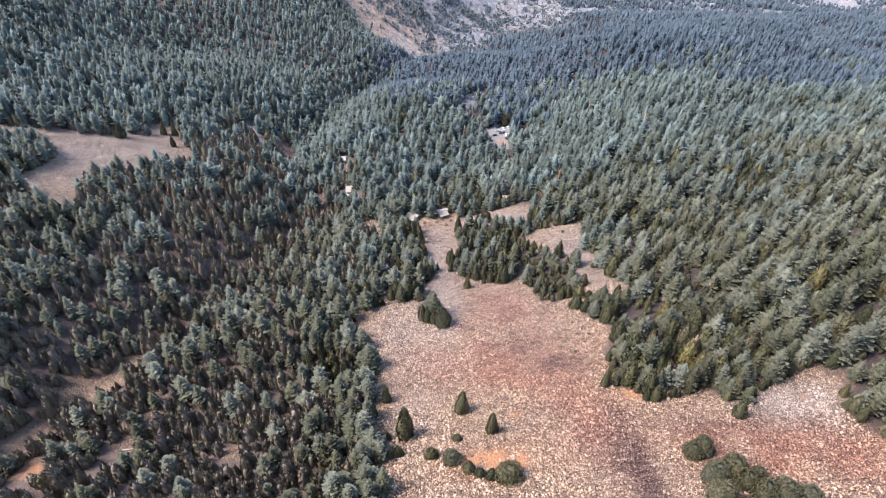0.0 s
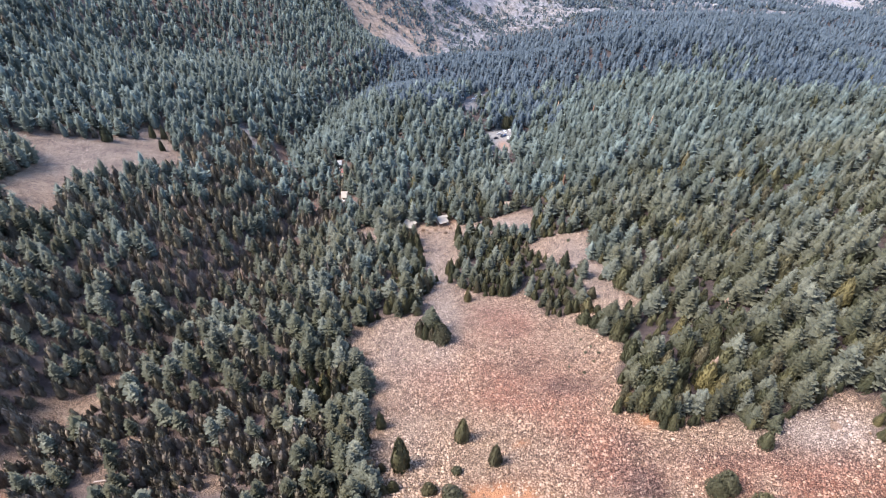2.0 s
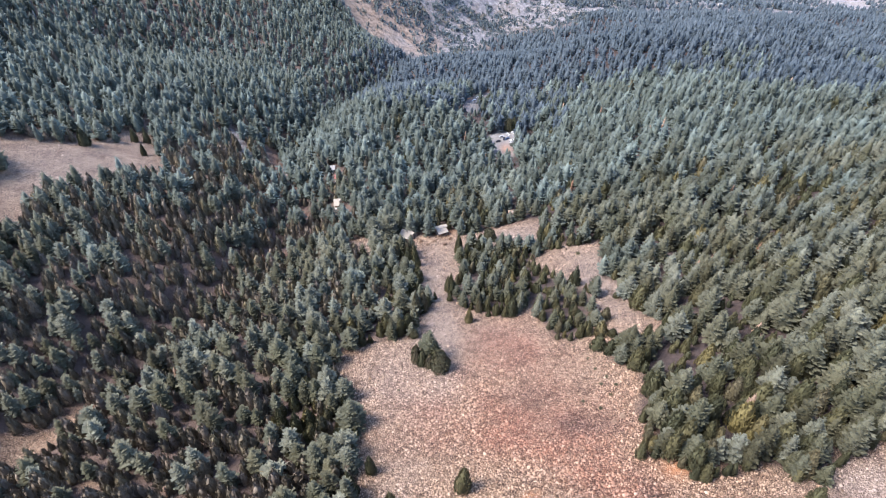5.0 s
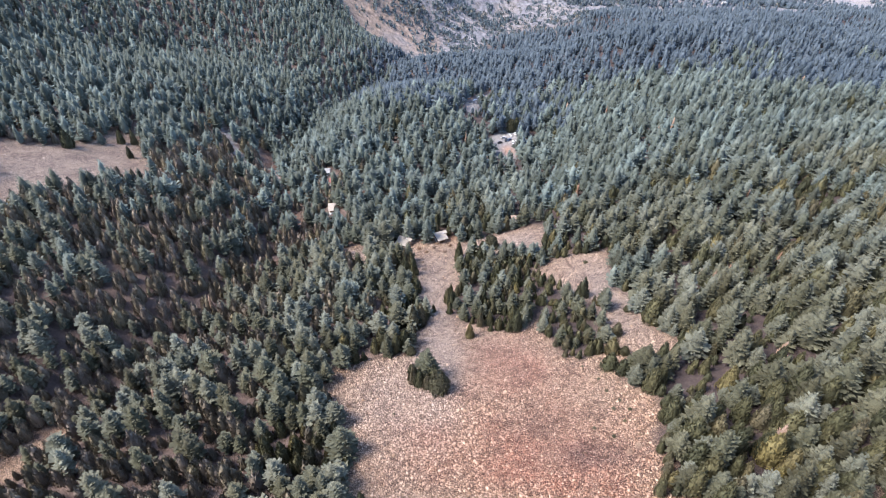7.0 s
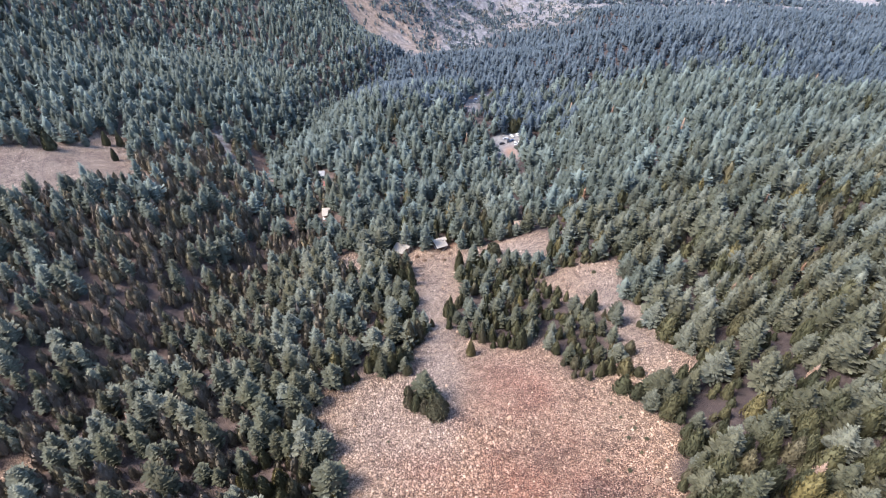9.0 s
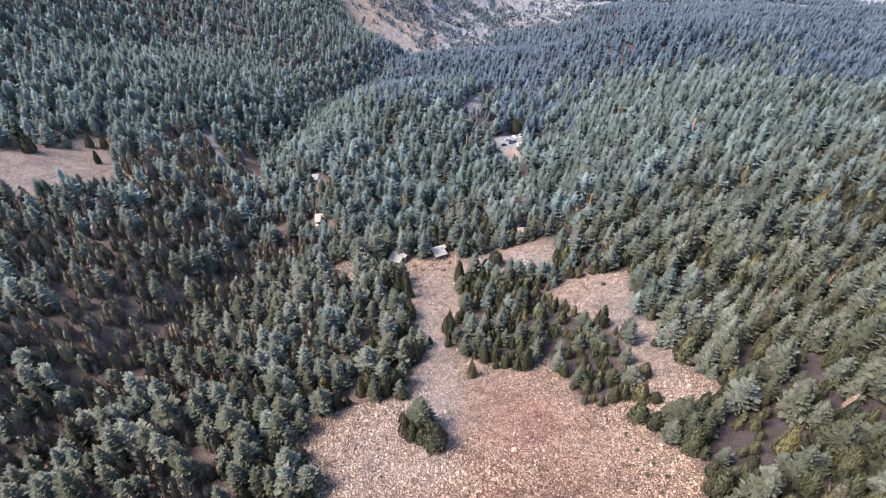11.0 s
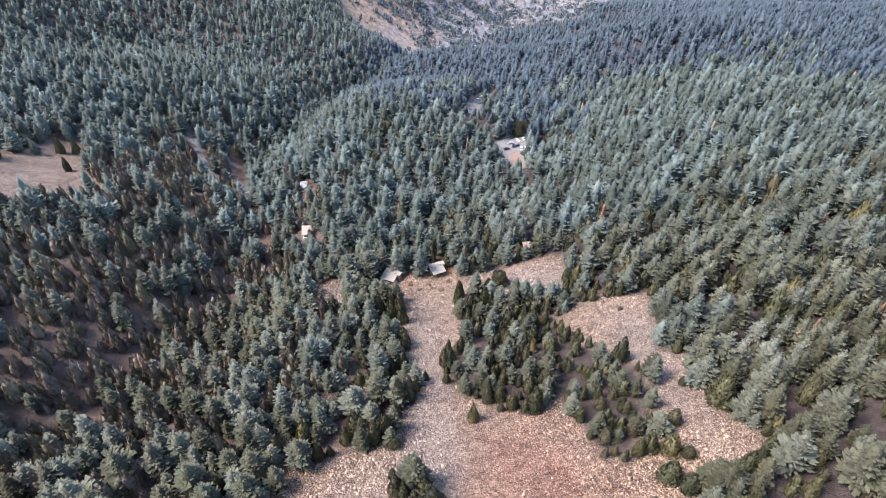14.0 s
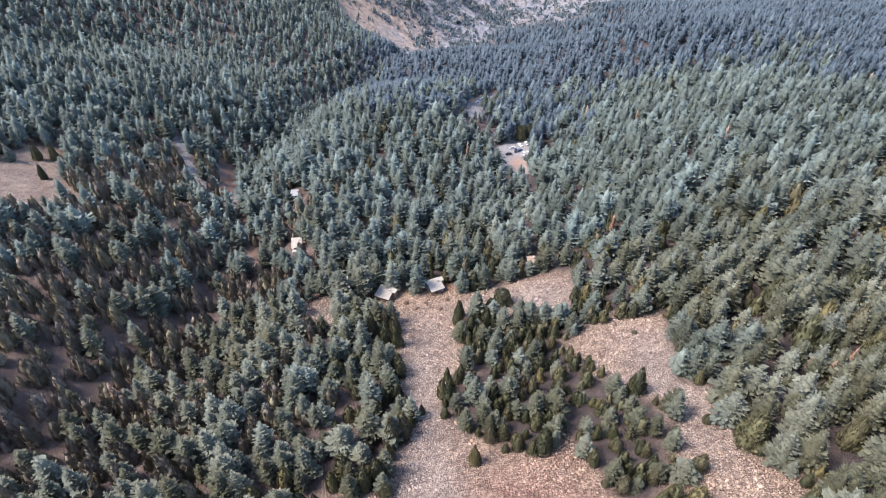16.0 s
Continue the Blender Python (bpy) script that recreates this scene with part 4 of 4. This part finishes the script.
def hut(x, y, yaw, w, d, roof_mat, label, annex=True, wall_mat=None):
    top = new("hut")
    top.matrix_basis = pose(x, y, float(height(x, y)) + 0.15, 0, 0, yaw)
    tagged(top, label, "hut", "huts at the edge of the wood")
    back, front = 3.3, 2.5
    wall_mat = wall_mat or PLANK
    body = part("wall", walls(w - 0.9, d - 1.8, back, front + 0.25), wall_mat, top)
    body.location = (0, 0.6, 0)
    roof = part("roof", ribbed(w + 0.5, d + 0.7), roof_mat, top)
    roof.matrix_basis = pose(0, 0, (back + front) / 2 + 0.12, math.degrees(math.atan2(back - front, d)), 0, 0)
    part("deck", slab(0, 0, -0.35, w + 0.2, d + 0.3, 0.5), CONCRETE, top)
    for px in (-w / 2 + 0.25, 0.0, w / 2 - 0.25):
        part("post", slab(px, -d / 2 + 0.2, 1.15, 0.16, 0.16, 2.5, 0.02), PLANK, top)
    part("rail", slab(0, -d / 2 + 0.2, 0.9, w - 0.5, 0.08, 0.1, 0.01), PLANK, top)
    door = part("door", slab(-w * 0.18, -d / 2 + 1.46, 0.95, 0.9, 0.06, 2.0, 0.01), PLANK, top, "dark plank door")
    part("door_handle", slab(-w * 0.18 + 0.36, -d / 2 + 1.41, 0.95, 0.05, 0.05, 0.14, 0.01), CONCRETE, door)
    window = part("window_frame", slab(w * 0.2, -d / 2 + 1.46, 1.3, 1.1, 0.07, 0.95, 0.01), STONEWALL, top)
    part("pane", slab(w * 0.2, -d / 2 + 1.41, 1.3, 0.94, 0.03, 0.8, 0.0), DARK_GLASS, window)
    if annex:
        part("annex", slab(w / 2 + 0.2, d / 2 - 1.0, 1.4, 2.0, 2.2, 3.6, 0.03), wall_mat, top)
        part("annex_roof", slab(w / 2 + 0.2, d / 2 - 1.0, 3.3, 2.4, 2.6, 0.14, 0.03), roof_mat, top)
    part("chimney", slab(w * 0.3, d * 0.2, back + 0.3, 0.45, 0.45, 1.2, 0.03), CONCRETE, top)
    return top


hut(*HUTS[0], -22, 6.4, 6.0, ROOF, "small wooden hut with a pale sloping roof and porch posts")
hut(*HUTS[1], 24, 6.0, 6.0, ROOF, "small hut with a pale roof at the top of the rubble")
hut(*HUTS[2], 14, 5.6, 6.2, ROOF, "small pale-roofed hut half hidden by cedars", False)
hut(*HUTS[3], 8, 4.6, 6.0, ROOF, "pale-roofed hut deep among the cedars", False)
hut(*HUTS[4], 0, 3.8, 4.2, WHITE_ROOF, "white-roofed hut deep in the cedar wood", False, STONEWALL)
hut(*HUTS[5], 0, 4.6, 5.0, RED_ROOF, "red-roofed hut deep in the cedar wood", False, STONEWALL)
hut(*HUTS[6], -10, 4.0, 4.6, WHITE_ROOF, "grey-white hut far down in the cedar wood", True, STONEWALL)
hut(*HUTS[7], 5, 3.4, 3.8, PLANK, "grey-roofed hut behind the upper shelf of rubble", False)

# ---------------------------------------------------------------- cars
TYRE = plain("tyre rubber", (0.02, 0.02, 0.02), 0.9)
RIM = plain("wheel rim", (0.45, 0.45, 0.46), 0.35, 0.8)
LAMP = plain("lamp glass", (0.7, 0.7, 0.68), 0.2)
PAINT = {"white": plain("white paint", (0.55, 0.55, 0.54), 0.35, spread=0.04), "black": plain("black paint", (0.025, 0.025, 0.03), 0.25),
         "silver": plain("silver paint", (0.45, 0.46, 0.48), 0.3, 0.4), "dark blue": plain("blue paint", (0.03, 0.05, 0.10), 0.3)}


def car(x, y, yaw, colour):
    top = new("car")
    top.matrix_basis = pose(x, y, float(height(x, y)), 0, 0, yaw)
    tagged(top, f"parked {colour} car on the gravel", "car", "parked cars")
    bm = slab(0, 0, 0.62, 4.4, 1.75, 0.62, 0.14)
    bmesh.ops.create_cube(bm, size=1, matrix=Matrix.Translation((-0.2, 0, 1.38)) @ Matrix.Diagonal((1.7, 1.4, 0.08, 1)))
    body = part("body", bm, PAINT[colour], top)
    bm = bmesh.new()
    made = bmesh.ops.create_cube(bm, size=1, matrix=Matrix.Translation((-0.2, 0, 1.13)) @ Matrix.Diagonal((2.5, 1.6, 0.46, 1)))
    for v in made["verts"]:
        if v.co.z > 1.2:
            v.co.x = -0.2 + (v.co.x + 0.2) * 0.70
            v.co.y *= 0.86
    part("windows", bm, DARK_GLASS, top)
    for wx in (-1.35, 1.35):
        for wy in (-0.8, 0.8):
            bm = bmesh.new()
            bmesh.ops.create_cone(bm, cap_ends=True, segments=14, radius1=0.33, radius2=0.33, depth=0.22, matrix=pose(wx, wy, 0.33, 90))
            wheel = part("wheel", bm, TYRE, top)
            bm = bmesh.new()
            bmesh.ops.create_cone(bm, cap_ends=True, segments=10, radius1=0.2, radius2=0.2, depth=0.25, matrix=pose(wx, wy, 0.33, 90))
            part("rim", bm, RIM, wheel)
    for ly in (-0.6, 0.6):
        part("headlight", slab(2.17, ly, 0.7, 0.1, 0.32, 0.16, 0.03), LAMP, top)
    return top


for x, y, yaw, colour in ((47.2, 482.4, 20, "black"), (50.6, 490, 15, "silver"), (56, 493.5, -60, "white"), (60.5, 495.5, -70, "white"), (52.4, 486.5, 80, "black"),
                          (57.7, 482.7, 85, "white"), (60.3, 483.7, 85, "white"), (55.0, 486.8, 40, "dark blue")):
    car(x, y, yaw, colour)
for x, y, yaw, colour in ((36.5, 606, 30, "white"), (31.0, 584, 40, "silver"), (40.5, 617, 50, "white")):
    car(x, y, yaw, colour)

# ---------------------------------------------------------------- fallen timber


def log(x, y, yaw, length, thick):
    bm = bmesh.new()
    bmesh.ops.create_cone(bm, cap_ends=True, segments=8, radius1=thick, radius2=thick * 0.4, depth=length, matrix=pose(0, 0, 0, 0, 90, 0))
    for k in range(7):
        a = rng.rand() * 6.28
        bx = rng.uniform(-0.2, 0.45) * length
        bmesh.ops.create_cone(bm, cap_ends=False, segments=4, radius1=thick * 0.3, radius2=0.02, depth=1.6,
                              matrix=Matrix.Translation((bx, 0, 0)) @ pose(0, 0, 0, math.degrees(a), 0, 0) @ pose(0, 0, 0.8))
    me = bpy.data.meshes.new("log")
    bm.to_mesh(me)
    bm.free()
    me.materials.append(WOOD)
    ob = new("log", me)
    c, s = math.cos(radians(yaw)), math.sin(radians(yaw))
    z0, z1 = (float(height(x + q * c * length / 2, y + q * s * length / 2)) for q in (-1, 1))
    ob.matrix_basis = pose(x, y, (z0 + z1) / 2 + thick * 0.8, 0, -math.degrees(math.atan2(z1 - z0, length)), yaw)
    tagged(ob, "bleached fallen tree trunk with bare branches", "log", "fallen trunks")


WOOD = plain("bleached wood", (0.36, 0.29, 0.25), 0.9, scale=2.5, spread=0.3)
for row in ((93, 197, 70, 7, 0.28), (89.5, 196, 80, 6, 0.22), (-83, 243, 60, 8, 0.25), (-118, 121, 10, 7, 0.25), (-44, 244, 100, 7, 0.22), (-128, 250, 130, 7, 0.22)):
    log(*row)

# ---------------------------------------------------------------- far slopes


def far_scrub():
    r = np.random.RandomState(77)
    n = 42000
    x, y = r.uniform(-330, 520, n), r.uniform(890, 1420, n)
    x[35000:], y[35000:] = r.uniform(300, 1500, n - 35000), r.uniform(1050, 2000, n - 35000)
    edge = tree_line(x, y)
    down, across = 0.64 * x - 0.77 * y, 0.77 * x + 0.64 * y          # the scrub runs in bands down the gullies
    dens = 0.50 + 0.65 * swell(across, down / 2.0, 30, 14) + 0.45 * swell(x, y, 14, 15)
    keep = (y > edge - 10) & (r.rand(n) < dens) & (np.abs(x) < half_width(y) + 40)
    x, y = x[keep], y[keep]
    z = height(x, y)
    size = (1.5 + 4.6 * r.rand(len(x)) ** 2.0) * (1 + np.clip((y - 1300) / 900, 0, 0.8))
    return [(a, b, c - 0.3, s * r.uniform(0.9, 1.6), s * 0.75, "bush") for a, b, c, s in zip(x, y, z, size)]


woods("scrub", far_scrub(), -1, 41, SCRUB, "scattered dark scrub on the far bare slopes", "shrubs")

house = new("farmhouse")
house.matrix_basis = pose(657, 1500, float(height(657, 1500)), 0, 0, 15)
tagged(house, "far white house above the valley", "house")
part("wall", slab(0, 0, 2.0, 12, 8, 6, 0.1), STONEWALL, house)
part("roof", slab(0, 0, 5.3, 13, 9, 0.5, 0.1), WHITE_ROOF, house)
for k in range(4):
    window = part("window_frame", slab(-4.2 + 2.8 * k, -4.05, 3.0, 1.2, 0.12, 1.5, 0.02), WHITE_ROOF, house)
    part("pane", slab(-4.2 + 2.8 * k, -4.13, 3.0, 0.9, 0.06, 1.2, 0.0), DARK_GLASS, window)

# ---------------------------------------------------------------- rubble
BOX = np.array([(a, b, c) for a in (-1, 1) for b in (-1, 1) for c in (-1, 1)], float)
SIDES = np.array([(0, 1, 3, 2), (4, 6, 7, 5), (0, 4, 5, 1), (2, 3, 7, 6), (1, 5, 7, 3)])   # the side it lies on stays open


def rubble(count, seed):
    """Loose broken stones over the clearings: angular lumps, most of them half a metre across."""
    r = np.random.RandomState(seed)
    parts = []
    for poly, share, lo in ((SCREE, 0.90, 84), (SHELF, 0.03, 0), (HUT_YARD, 0.02, 0), (LEFT_SCREE, 0.05, 0)):
        px, py = np.array(poly).T
        n = int(count * share)
        x, y = r.uniform(px.min(), px.max(), n * 3), r.uniform(max(lo, py.min()), py.max(), n * 3)
        ok = inside(poly, x, y)
        parts.append((x[ok][:n], y[ok][:n]))
    x, y = (np.concatenate(c) for c in zip(*parts))
    bare = zone_values(x, y)[4] < 0.3 + 0.7 * r.rand(len(x))
    x, y = x[bare], y[bare]
    n = len(x)
    coarse = 1 + 0.35 * swell(x, y, 20, 21) + 0.12 * np.clip((150 - y) / 40, 0, 1) - 0.22 * np.clip((y - 170) / 50, 0, 1)
    size = np.clip(np.exp(r.normal(-1.98, 0.42, n)) * coarse, 0.07, 0.42)
    v = BOX[None] * r.uniform(0.55, 1.15, (n, 1, 3)) + r.uniform(-0.38, 0.38, (n, 8, 3))
    v[:, :, 2] *= 0.95
    a, t = r.rand(n) * 6.283, r.uniform(-0.5, 0.5, n)
    v = np.stack([v[:, :, 0], v[:, :, 1] * np.cos(t)[:, None] - v[:, :, 2] * np.sin(t)[:, None], v[:, :, 1] * np.sin(t)[:, None] + v[:, :, 2] * np.cos(t)[:, None]], 2)
    c, s = np.cos(a)[:, None], np.sin(a)[:, None]
    v = np.stack([v[:, :, 0] * c - v[:, :, 1] * s, v[:, :, 0] * s + v[:, :, 1] * c, v[:, :, 2]], 2) * size[:, None, None]
    v += np.stack([x, y, height(x, y) + 0.4 * size], 1)[:, None]
    f = (SIDES[None] + 8 * np.arange(n)[:, None, None]).reshape(-1, 4)
    z = zone_values(x, y)
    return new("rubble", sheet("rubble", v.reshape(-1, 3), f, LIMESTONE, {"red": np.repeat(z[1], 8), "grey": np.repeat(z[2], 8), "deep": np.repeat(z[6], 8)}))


tagged(rubble(54000, 51), "loose pink and cream limestone rubble", "rubble", kind="stuff")


def boulders():
    r = np.random.RandomState(61)
    shapes = []
    for k in range(5):
        bm = bmesh.new()
        for i in range(13):
            d = Vector(r.normal(0, 1, 3)).normalized()
            bm.verts.new((d.x * r.uniform(0.8, 1.2), d.y * r.uniform(0.7, 1.0), d.z * 0.7))
        made = bmesh.ops.convex_hull(bm, input=bm.verts[:])
        bmesh.ops.delete(bm, geom=list({g for g in made["geom_interior"] if isinstance(g, bmesh.types.BMVert)}), context="VERTS")
        me = bpy.data.meshes.new("stone")
        bm.to_mesh(me)
        bm.free()
        me.materials.append(LIMESTONE)
        shapes.append(me)
    spots = [(23.5, 184.5, 1.25), (8.9, 177, 1.1), (7.5, 236, 1.0), (21, 231, 1.1), (-28, 186, 0.9), (45, 154, 0.9)]
    while len(spots) < 300:
        x, y = r.uniform(-45, 140), r.uniform(88, 315)
        if inside(SCREE, np.array([x]), np.array([y]))[0]:
            spots.append((x, y, 0.34 + 0.46 * r.rand() ** 2))
    for x, y, s in spots:
        ob = new("stone", shapes[r.randint(5)])
        ob.parent = ground
        ob.matrix_basis = pose(x, y, float(height(x, y)) + 0.2 * s, r.uniform(-15, 15), r.uniform(-15, 15), r.uniform(0, 360))
        ob.scale = (s, s * r.uniform(0.7, 1.0), s)


boulders()
